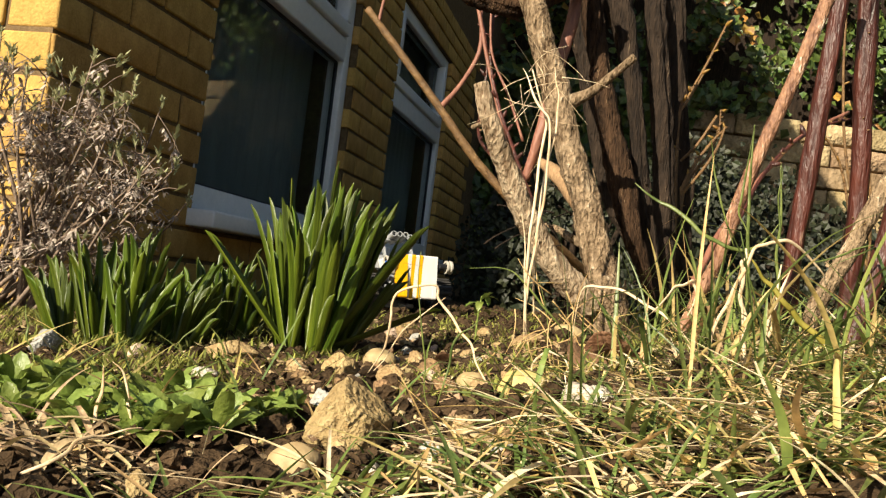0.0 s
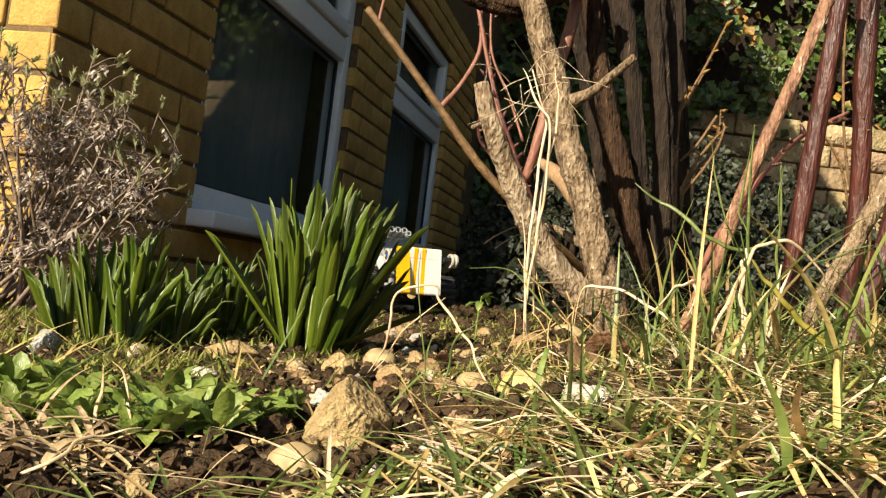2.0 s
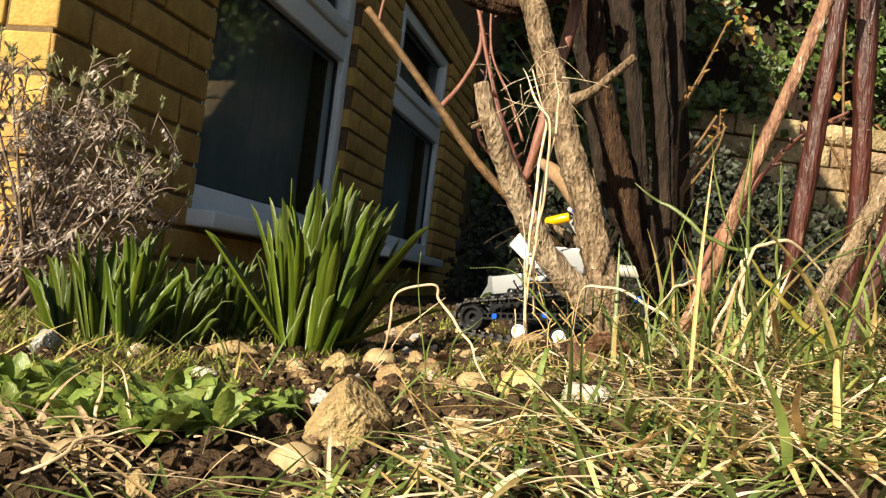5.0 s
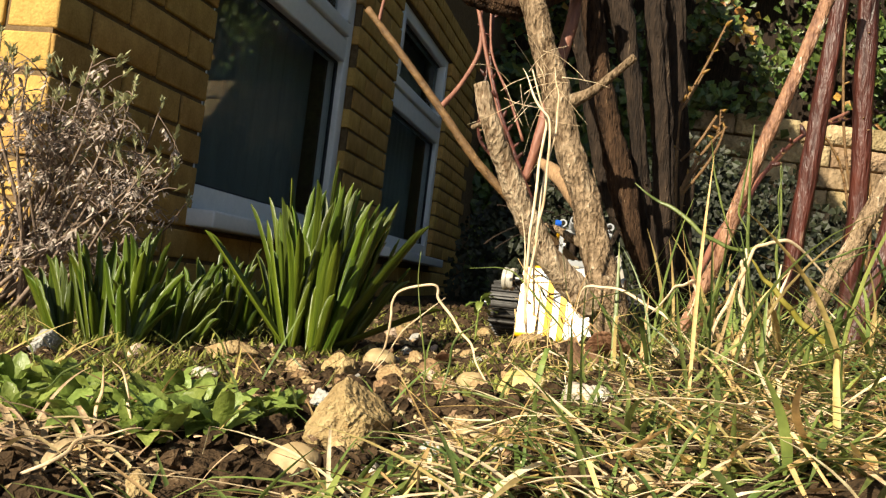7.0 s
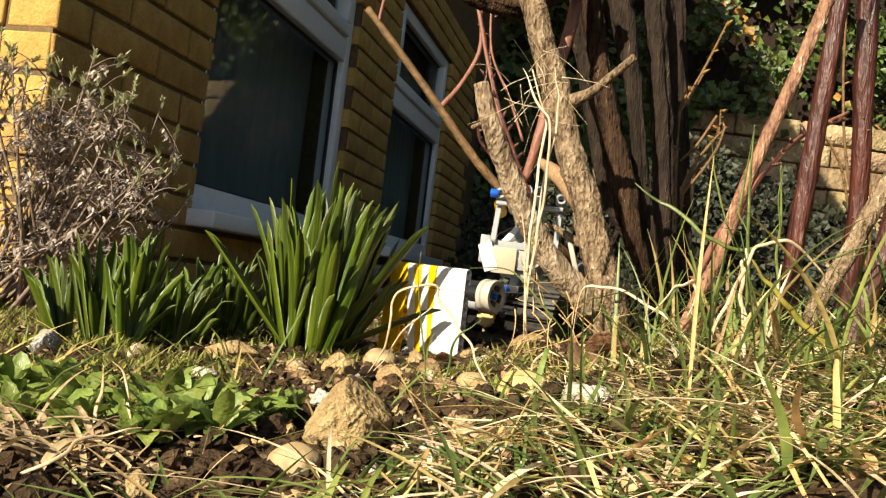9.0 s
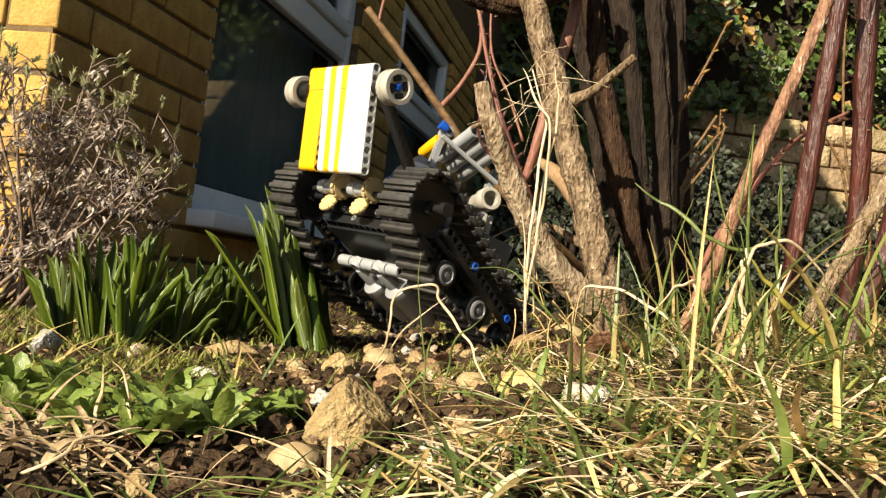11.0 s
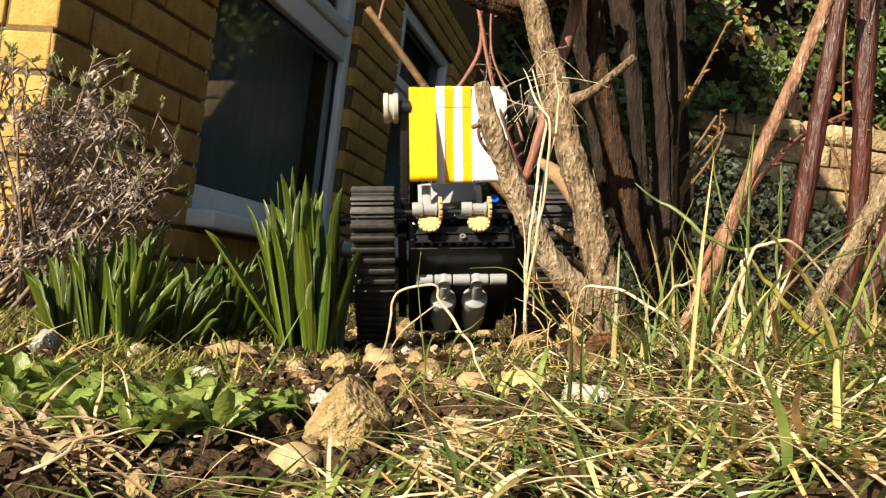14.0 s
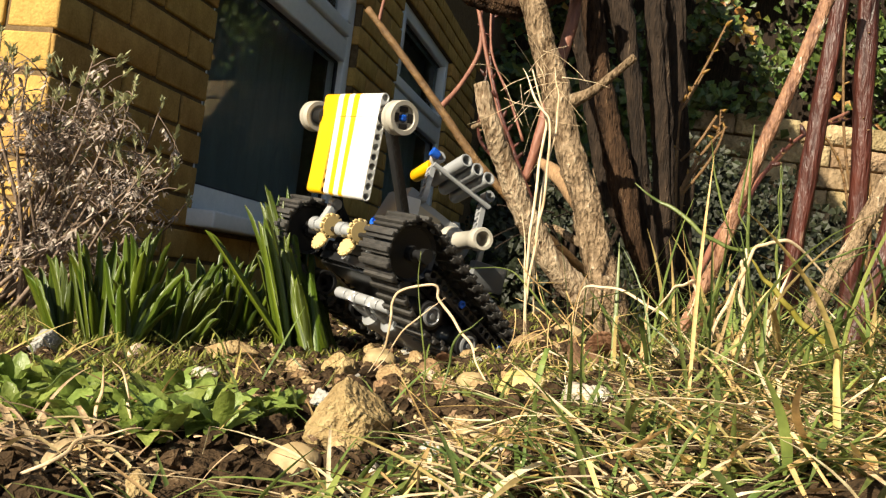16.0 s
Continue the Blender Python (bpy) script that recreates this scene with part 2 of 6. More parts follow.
# ---- ground ----
def axis_steps(lo, hi, fine, far, grow=1.25):
    out = list(np.arange(lo, hi, fine))
    step, v = fine, hi
    while v < far:
        out.append(v)
        step *= grow
        v += step
    step, v = fine, lo
    while v > -far:
        step *= grow
        v -= step
        out.append(v)
    return sorted(out)


def build_ground():
    xs = axis_steps(-0.55, 0.60, 0.0035, 90)
    ys = axis_steps(0.14, 1.45, 0.0038, 90)
    verts = [(x, y, g(x, y) + crumbs(x, y)) for y in ys for x in xs]
    w = len(xs)
    faces = [(j * w + i, j * w + i + 1, (j + 1) * w + i + 1, (j + 1) * w + i) for j in range(len(ys) - 1) for i in range(w - 1)]
    tagged(raw("ground", verts, faces, SOIL, None), "dark crumbly garden soil with clods and moss", "ground", kind="structure")


build_ground()

# ---- house ----
ANG = radians(12.3)
CORNER = Vector((-0.715, 1.43, 0))
ALONG = Vector((math.sin(ANG), math.cos(ANG), 0))
OUT = Vector((math.cos(ANG), -math.sin(ANG), 0))
# house space: x along the side wall away from the corner, y outwards, z up
HOUSE = Matrix(((ALONG.x, OUT.x, 0, CORNER.x), (ALONG.y, OUT.y, 0, CORNER.y), (0, 0, 1, 0), (0, 0, 0, 1)))
COURSE, Z0 = 0.075, -0.177
HOUSE_TOP = 3.75
W1 = (0.545, 1.545, 0.176, 1.25)
W2 = (2.055, 3.06, 0.195, 1.25)
JOINT = 0.0100


def wall_core(name, boxes, label):
    bm = bmesh.new()
    for x0, x1, y0, y1, z0, z1 in boxes:
        add_box(bm, (x0 + x1) / 2, (y0 + y1) / 2, (z0 + z1) / 2, x1 - x0, y1 - y0, z1 - z0)
    ob = part(name, bm, MORTAR, None, label, smooth=False)
    ob.matrix_world = HOUSE
    return tagged(ob, label, "wall", kind="structure")


T = 0.26
D = -0.0065
side_wall = wall_core("wall_side", [
    (0.007, W1[0] - 0.01, -T, D, -0.3, 1.25), (W1[1] + 0.01, W2[0] - 0.01, -T, D, -0.3, 1.25), (W2[1] + 0.01, 7.0, -T, D, -0.3, 1.25),
    (W1[0] - 0.01, W1[1] + 0.01, -T, D, -0.3, W1[2] - 0.047), (W2[0] - 0.01, W2[1] + 0.01, -T, D, -0.3, W2[2] - 0.047), (0.007, 7.0, -T, D, 1.25, HOUSE_TOP)],
    "yellow stock brick side wall of the house in shade")
front_wall = wall_core("wall_front", [(0.007, T, -4.0, -T - 0.002, -0.3, HOUSE_TOP)], "sunlit yellow brick front wall of the house")
back_wall = wall_core("wall_back", [(6.74, 7.0, -4.0, -T - 0.002, -0.3, HOUSE_TOP)], "yellow brick back wall of the house")
far_wall = wall_core("wall_far", [(0.262, 6.738, -4.0, -3.74, -0.3, HOUSE_TOP)], "yellow brick far wall of the house")
roof = wall_core("roof", [(-0.1, 7.1, -4.1, 0.15, HOUSE_TOP + 0.004, HOUSE_TOP + 0.2)], "plain flat roof of the house")


def brick_mesh(length, seed):
    rnd = random.Random(seed)
    bm = bmesh.new()
    add_box(bm, 0, 0, 0, length, 0.10, 0.0652, 0.0040)
    for v in bm.verts:
        v.co += Vector([rnd.uniform(-0.0009, 0.0009) for _ in range(3)])
    me = bpy.data.meshes.new("brick")
    bm.to_mesh(me)
    bm.free()
    me.materials.append(BRICK)
    me.shade_smooth()
    return me


BRICKS = {}


def lay_brick(parent, x0, x1, z, face, rnd, on_front=False):
    length = round(x1 - x0 - JOINT, 3)
    if length < 0.02:
        return
    key = (length, rnd.randrange(3))
    if key not in BRICKS:
        BRICKS[key] = brick_mesh(length, hash(key) % 1000)
    proud = rnd.uniform(-0.0015, 0.0015)
    if on_front:
        m = Matrix.Translation((face - proud, -(x0 + x1) / 2, z)) @ Matrix.Rotation(radians(90), 4, "Z") @ Matrix.Translation((0, -0.05, 0))
    else:
        m = Matrix.Translation(((x0 + x1) / 2, face + proud - 0.05, z))
    shared("brick", BRICKS[key], parent, m)


def lay_bricks():
    rnd = random.Random(4)
    for k in range(24):
        z = Z0 + k * COURSE + COURSE / 2
        if z > 1.5:
            break
        shift = 0.1125 if k % 2 else 0.0
        cuts = [0.0] + [0.1035 + shift + i * 0.225 for i in range(18)]
        for a, b in zip(cuts, cuts[1:]):
            spans = [(a, b)]
            for w0, w1, zb, zt in (W1, W2):
                if zb - 0.05 < z < zt:
                    spans = [s for lo, hi in spans for s in ((lo, min(hi, w0 + 0.006)), (max(lo, w1 - 0.006), hi)) if s[1] - s[0] > 0.016]
            for lo, hi in spans:
                if hi < 3.9:
                    lay_brick(side_wall, lo, hi, z, 0.0, rnd)
        cuts = [0.0 if k % 2 else 0.1] + [0.215 + (0.0 if k % 2 else 0.1125) + i * 0.225 for i in range(2)]
        for a, b in zip(cuts, cuts[1:]):
            lay_brick(front_wall, a, b, z, 0.0, rnd, True)


def build_window(name, w, transom, label):
    x0, x1, zb, zt = w
    base = thing(name, label, "window", kind="structure")
    base.matrix_world = HOUSE
    y = -0.055
    F = 0.056

    def bar(nm, ax0, ax1, az0, az1, depth=0.06, yy=y, mtl=UPVC):
        bm = bmesh.new()
        add_box(bm, (ax0 + ax1) / 2, yy, (az0 + az1) / 2, ax1 - ax0, depth, az1 - az0, 0.006)
        return part(nm, bm, mtl, base)

    bar("frame", x0, x0 + 0.035, zb, zt)
    bar("frame", x1 - F, x1, zb, zt)
    bar("frame", x0 + 0.035, x1 - F, zb, zb + 0.06)
    bar("frame", x0 + 0.035, x1 - F, zt - F, zt)
    bar("transom", x0 + 0.035, x1 - F, transom - 0.005, transom + 0.075, 0.066)
    bar("sill", x0 - 0.02, x1 + 0.02, zb - 0.045, zb - 0.004, 0.16, -0.01)
    for nm, lo, hi in (("pane", zb + 0.06, transom - 0.005), ("pane", transom + 0.075, zt - F)):
        bm = bmesh.new()
        add_box(bm, (x0 + 0.035 + x1 - F) / 2, y - 0.002, (lo + hi) / 2, x1 - x0 - F - 0.035, 0.004, hi - lo)
        p = part(nm, bm, GLASS, base, "dark reflecting window pane", smooth=False)
        p.visible_shadow = False
        for a0, a1, b0, b1 in ((x0 + 0.035, x0 + 0.043, lo, hi), (x1 - F - 0.008, x1 - F, lo, hi), (x0 + 0.035, x1 - F, lo, lo + 0.008), (x0 + 0.035, x1 - F, hi - 0.008, hi)):
            bar("glazing_seal", a0, a1, b0, b1, 0.012, y + 0.004, RUBBER_SEAL)
    # the casement's own frame above the transom
    bar("casement_frame", x0 + 0.045, x1 - F - 0.01, transom + 0.08, transom + 0.125, 0.05, y + 0.02)
    bar("casement_frame", x1 - F - 0.05, x1 - F - 0.01, transom + 0.127, zt - F, 0.05, y + 0.02)
    bar("casement_frame", x0 + 0.045, x0 + 0.085, transom + 0.127, zt - F, 0.05, y + 0.02)


build_window("window_1", W1, 0.80, "white plastic window with a dark reflecting pane")
build_window("window_2", W2, 0.80, "white plastic window with a top vent, dark inside")
# backing behind the panes; its dark grey stands in for the unlit room
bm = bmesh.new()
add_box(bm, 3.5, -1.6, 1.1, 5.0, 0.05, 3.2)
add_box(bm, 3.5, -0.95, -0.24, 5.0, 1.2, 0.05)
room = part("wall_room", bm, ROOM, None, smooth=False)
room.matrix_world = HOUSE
tagged(room, "inside wall of the room, coloured dark to look unlit", "wall", kind="structure")


def build_curtain(x0, x1):
    verts, faces = [], []
    n = 90
    for i in range(n + 1):
        x = x0 + (x1 - x0) * i / n
        y = -0.17 + 0.012 * math.sin(x * 70 + 1.4 * math.sin(x * 9))
        verts += [(x, y, 0.05), (x, y, 1.5)]
    for i in range(n):
        faces.append((2 * i, 2 * i + 2, 2 * i + 3, 2 * i + 1))
    ob = raw("curtain", verts, faces, CURTAIN, None)
    ob.matrix_world = HOUSE
    tagged(ob, "plain grey curtain hanging behind the pane", "curtain")


build_curtain(0.45, 1.65)
build_curtain(1.95, 3.15)

# ---- garden wall at the end of the garden ----
GW_Y, GW_TOP = 5.6, 1.45
bm = bmesh.new()
add_box(bm, 4.5, GW_Y + 0.16, GW_TOP / 2 - 0.2, 11.0, 0.26, GW_TOP + 0.36)
garden_wall = tagged(part("wall_garden", bm, MORTAR, None, smooth=False), "pale stone garden wall half in sun, topped by ivy", "wall", kind="structure")


def lay_blocks():
    rnd = random.Random(8)
    meshes = []
    for k in range(4):
        bm = bmesh.new()
        add_box(bm, 0, 0, 0, 0.43, 0.12, 0.138, 0.012)
        for v in bm.verts:
            v.co += Vector([rnd.uniform(-0.006, 0.006) for _ in range(3)])
        me = bpy.data.meshes.new("block")
        bm.to_mesh(me)
        bm.free()
        me.materials.append(BLOCK)
        me.shade_smooth()
        meshes.append(me)
    for r in range(11):
        for i in range(9):
            x = 1.2 + i * 0.445 + (0.22 if r % 2 else 0)
            z = -0.12 + r * 0.15
            shared("block", meshes[rnd.randrange(4)], garden_wall, Matrix.Translation((x, GW_Y + 0.05 + rnd.uniform(-0.01, 0.01), z)))


# ---- shrubs, canes and stems ----
STEM_COUNT = [0]


def stem(name, parent, material, pts):
    STEM_COUNT[0] += 1
    big = max(p[3] for p in pts)
    sides = 28 if big > 0.008 else 12
    fissures = {BARK_PEEL: 0.75, BARK_DARK: 0.55, BARK_PALE: 0.16, BARK_LIMB: 0.12}.get(material, 0.0) if big > 0.006 else 0.0
    v, f = tube(pts, sides, 14 if big > 0.008 else 9, 0.17 if big > 0.008 else 0.10, 1.0, STEM_COUNT[0] * 3.7, fissures)
    ob = raw(name, v, f, material, parent)
    rnd = random.Random(STEM_COUNT[0])
    run = spline([Vector(p) for p in pts], 8)
    if material in (BARK_PEEL, BARK_PALE, BARK_DARK) and big > 0.008:
        for _ in range(20 if material is not BARK_DARK else 10):
            flake(parent, run, rnd, material)
    elif material in (BARK_WINE, BARK_RED, BARK_SPECK, BARK_OLIVE) and len(pts) > 4:
        thorns(parent, pts, 16 if material is BARK_OLIVE else 7, STEM_COUNT[0], 0.003)
    return ob


def flake(parent, run, rnd, material):
    """A strip of loose bark that stands off the stem."""
    i = rnd.randrange(2, len(run) - 4)
    q, q2 = run[i], run[i + 2]
    w = (q2.xyz - q.xyz).normalized()
    out = Vector((rnd.uniform(-1, 1), rnd.uniform(-1, 0.1), 0))
    out = (out - w * out.dot(w)).normalized()
    side = w.cross(out)
    ln, wd = rnd.uniform(0.012, 0.035), rnd.uniform(0.0012, 0.0032)
    verts, faces = [], []
    for k in range(6):
        t = k / 5
        lift = q[3] * 0.98 + 0.0035 * (t - 0.35) ** 2 * rnd.uniform(0.6, 1.6)
        c = q.xyz + w * (t * ln) + out * lift
        for s_ in (-1, 0, 1):
            verts.append(c + side * (s_ * wd * (1 - 0.6 * abs(t - 0.5))) - out * (0.0006 * abs(s_)))
    for k in range(5):
        for j in range(2):
            faces.append((3 * k + j, 3 * k + j + 1, 3 * k + j + 4, 3 * k + j + 3))
    raw("bark_flake", verts, faces, material, parent)


def thorns(parent, pts, n, seed, size=0.0035):
    rnd = random.Random(seed)
    run = spline([Vector(p) for p in pts], 8)
    for _ in range(n):
        q = run[rnd.randrange(1, len(run) - 1)]
        d = Vector((rnd.uniform(-1, 1), rnd.uniform(-1, 0.2), rnd.uniform(-0.5, 0.8))).normalized()
        bm = bmesh.new()
        add_lathe(bm, [(size * 0.42, 0), (size * 0.2, size * 0.6), (0, size * 1.3)], (0, 0, 0), "z", 6)
        t = Matrix.Translation(q.xyz + d * q[3] * 0.8) @ d.to_track_quat("Z", "Y").to_matrix().to_4x4()
        bmesh.ops.transform(bm, matrix=t, verts=bm.verts)
        part("thorn", bm, BARK_OLIVE, parent)


old_shrub = thing("old_shrub", "old pale-barked woody shrub with pruned limbs in the soil", "shrub")
stem("trunk", old_shrub, BARK_PALE, [(0.140, 0.602, 0.021, 0.0164), (0.129, 0.602, 0.040, 0.0144), (0.122, 0.600, 0.068, 0.0137), (0.111, 0.609, 0.104, 0.0125), (0.100, 0.617, 0.141, 0.0113), (0.083, 0.626, 0.183, 0.0108), (0.073, 0.634, 0.219, 0.0109), (0.059, 0.642, 0.259, 0.0100), (0.046, 0.651, 0.297, 0.0094), (0.021, 0.687, 0.379, 0.0080)])
stem("limb", old_shrub, BARK_LIMB, [(0.112, 0.601, 0.063, 0.0120), (0.084, 0.590, 0.083, 0.0094), (0.057, 0.578, 0.115, 0.0086), (0.035, 0.567, 0.152, 0.0075), (0.019, 0.556, 0.183, 0.0067), (0.012, 0.555, 0.202, 0.0054)])
stem("limb", old_shrub, BARK_BARE, [(0.104, 0.618, 0.129, 0.0078), (0.090, 0.637, 0.150, 0.0068), (0.078, 0.661, 0.166, 0.0056), (0.066, 0.690, 0.178, 0.0022)])
stem("stub", old_shrub, BARK_PALE, [(0.080, 0.634, 0.213, 0.0073), (0.097, 0.624, 0.222, 0.0039), (0.110, 0.613, 0.234, 0.0032), (0.123, 0.603, 0.247, 0.0030)])
stem("limb", old_shrub, BARK_PALE, [(0.111, 0.629, 0.105, 0.0039), (0.100, 0.659, 0.113, 0.0034), (0.090, 0.678, 0.121, 0.0027), (0.082, 0.688, 0.124, 0.0016)])
stem("stub", old_shrub, BARK_PALE, [(0.023, 0.566, 0.179, 0.0019), (0.014, 0.556, 0.174, 0.0018), (0.010, 0.551, 0.171, 0.0016)])
thorny_branch = thing("thorny_branch", "thin olive-brown thorny rose branch arching behind the shrub", "branch")
stem("branch", thorny_branch, BARK_OLIVE, [(0.310, 1.360, 0.000, 0.0070), (0.220, 1.180, 0.090, 0.0064), (0.105, 1.077, 0.160, 0.0058), (0.076, 1.075, 0.186, 0.0056), (0.027, 1.074, 0.231, 0.0058), (-0.026, 1.071, 0.291, 0.0053), (-0.075, 1.069, 0.345, 0.0049), (-0.134, 1.067, 0.408, 0.0046)])
stem("side_twig", thorny_branch, BARK_RED, [(-0.026, 1.071, 0.290, 0.0043), (-0.003, 1.085, 0.327, 0.0032), (0.017, 1.098, 0.379, 0.0029), (0.013, 1.110, 0.437, 0.0025)])
stem("side_twig", thorny_branch, BARK_RED, [(-0.117, 1.067, 0.393, 0.0024), (-0.115, 1.067, 0.414, 0.0021), (-0.112, 1.065, 0.437, 0.0018)])
cane = thing("woody_stem", "dark brown upright woody stem behind the shrub", "stem")
stem("stem", cane, BARK_DARK, [(0.207, 0.751, 0.060, 0.0107), (0.200, 0.749, 0.100, 0.0107), (0.190, 0.755, 0.193, 0.0104), (0.178, 0.761, 0.287, 0.0101), (0.169, 0.769, 0.352, 0.0102), (0.161, 0.786, 0.424, 0.0091)])
cane = thing("woody_stem", "thick peeling brown woody stem behind the shrub", "stem")
stem("stem", cane, BARK_PEEL, [(0.186, 0.702, 0.041, 0.0060), (0.175, 0.700, 0.082, 0.0052), (0.157, 0.698, 0.123, 0.0088), (0.145, 0.706, 0.166, 0.0121), (0.131, 0.714, 0.214, 0.0107), (0.117, 0.722, 0.269, 0.0100), (0.104, 0.730, 0.331, 0.0110), (0.097, 0.737, 0.385, 0.0107)])
cane = thing("woody_stem", "dark brown upright woody stem behind the shrub", "stem")
stem("stem", cane, BARK_DARK, [(0.188, 0.721, 0.059, 0.0062), (0.179, 0.723, 0.117, 0.0062), (0.166, 0.726, 0.171, 0.0075), (0.150, 0.732, 0.261, 0.0084), (0.130, 0.739, 0.338, 0.0128), (0.118, 0.747, 0.391, 0.0130)])
cane = thing("woody_stem", "gnarled dark branch crossing over the shrub", "stem")
stem("stem", cane, BARK_PEEL, [(-0.023, 0.670, 0.309, 0.0077), (0.006, 0.661, 0.298, 0.0099), (0.036, 0.661, 0.295, 0.0107), (0.065, 0.670, 0.311, 0.0093), (0.103, 0.689, 0.336, 0.0080)])
cane = thing("woody_stem", "dark brown upright woody stem behind the shrub", "stem")
stem("stem", cane, BARK_DARK, [(0.229, 0.821, 0.060, 0.0079), (0.204, 0.819, 0.107, 0.0084), (0.163, 0.827, 0.165, 0.0095), (0.134, 0.833, 0.254, 0.0096), (0.113, 0.839, 0.347, 0.0106), (0.101, 0.846, 0.419, 0.0098)])
cane = thing("woody_stem", "dark brown upright woody stem behind the shrub", "stem")
stem("stem", cane, BARK_DARK, [(0.270, 0.901, 0.062, 0.0087), (0.256, 0.897, 0.158, 0.0077), (0.238, 0.892, 0.279, 0.0077), (0.220, 0.887, 0.400, 0.0087), (0.211, 0.885, 0.448, 0.0087)])
cane = thing("rose_cane", "reddish brown smooth cane among the shrub stems", "stem")
stem("stem", cane, BARK_RED, [(0.060, 0.677, 0.157, 0.0035), (0.067, 0.675, 0.195, 0.0043), (0.076, 0.683, 0.249, 0.0051), (0.085, 0.691, 0.296, 0.0052), (0.089, 0.699, 0.348, 0.0049)])
cane = thing("rose_cane", "dark red upright rose cane", "stem")
stem("stem", cane, BARK_DARK, [(0.227, 0.799, 0.104, 0.0041), (0.211, 0.795, 0.201, 0.0046), (0.197, 0.791, 0.308, 0.0050), (0.187, 0.788, 0.361, 0.0050), (0.181, 0.787, 0.393, 0.0046)])
cane = thing("rose_cane", "light brown leaning rose cane with scabbed bark", "stem")
stem("stem", cane, BARK_SPECK, [(0.165, 0.561, 0.051, 0.0041), (0.175, 0.560, 0.079, 0.0043), (0.184, 0.559, 0.103, 0.0043), (0.193, 0.557, 0.142, 0.0046), (0.204, 0.556, 0.178, 0.0045), (0.217, 0.554, 0.218, 0.0046), (0.228, 0.553, 0.254, 0.0045), (0.238, 0.551, 0.289, 0.0048), (0.247, 0.550, 0.317, 0.0048)])
cane = thing("rose_cane", "dark wine-red upright rose cane", "stem")
stem("stem", cane, BARK_WINE, [(0.278, 0.660, 0.072, 0.0064), (0.276, 0.658, 0.122, 0.0068), (0.280, 0.656, 0.180, 0.0075), (0.284, 0.653, 0.248, 0.0075), (0.288, 0.650, 0.307, 0.0071), (0.289, 0.649, 0.353, 0.0068)])
cane = thing("rose_cane", "dark upright cane with pale peeling bark", "stem")
stem("stem", cane, BARK_WINE, [(0.295, 0.601, 0.044, 0.0068), (0.294, 0.599, 0.101, 0.0068), (0.292, 0.596, 0.170, 0.0065), (0.288, 0.594, 0.231, 0.0068), (0.285, 0.592, 0.280, 0.0072), (0.282, 0.589, 0.329, 0.0068)])
cane = thing("pale_stem", "pale dry leaning woody stem in the grass", "stem")
stem("stem", cane, BARK_PALE, [(0.231, 0.521, 0.061, 0.0053), (0.238, 0.520, 0.085, 0.0053), (0.251, 0.518, 0.113, 0.0053), (0.263, 0.517, 0.143, 0.0053), (0.279, 0.516, 0.177, 0.0050)])
cane = thing("rose_cane", "smooth red-brown rose cane leaning in the grass", "stem")
stem("stem", cane, BARK_WINE, [(0.232, 0.471, 0.042, 0.0054), (0.236, 0.470, 0.065, 0.0054), (0.242, 0.469, 0.091, 0.0054), (0.249, 0.468, 0.127, 0.0054), (0.254, 0.466, 0.160, 0.0051)])
cane = thing("rose_cane", "short thorny red rose shoot", "stem")
stem("stem", cane, BARK_RED, [(0.181, 0.600, 0.086, 0.0024), (0.195, 0.619, 0.106, 0.0025), (0.210, 0.638, 0.130, 0.0024), (0.252, 0.676, 0.184, 0.0019), (0.297, 0.714, 0.229, 0.0018), (0.352, 0.752, 0.264, 0.0017)])
cane = thing("twig", "small olive budding twig", "twig")
stem("stem", cane, BARK_OLIVE, [(0.223, 0.796, 0.180, 0.0016), (0.239, 0.795, 0.204, 0.0016), (0.250, 0.794, 0.226, 0.0014), (0.255, 0.793, 0.247, 0.0011)])
cane = thing("twig", "small olive budding twig", "twig")
stem("stem", cane, BARK_OLIVE, [(0.222, 0.815, 0.213, 0.0014), (0.237, 0.814, 0.232, 0.0014), (0.252, 0.812, 0.261, 0.0016)])
cane = thing("twig", "small olive budding twig", "twig")
stem("stem", cane, BARK_OLIVE, [(0.219, 0.843, 0.261, 0.0012), (0.231, 0.842, 0.282, 0.0012), (0.243, 0.840, 0.310, 0.0010)])
cane = thing("twig", "small dry reddish twig", "twig")
stem("stem", cane, BARK_RED, [(0.052, 0.746, 0.180, 0.0017), (0.034, 0.754, 0.231, 0.0015), (0.019, 0.762, 0.279, 0.0018), (0.004, 0.769, 0.333, 0.0020)])
cane = thing("twig", "small dry reddish twig", "twig")
stem("stem", cane, BARK_RED, [(0.060, 0.745, 0.201, 0.0013), (0.043, 0.753, 0.242, 0.0013), (0.023, 0.761, 0.284, 0.0011), (0.017, 0.769, 0.345, 0.0013)])



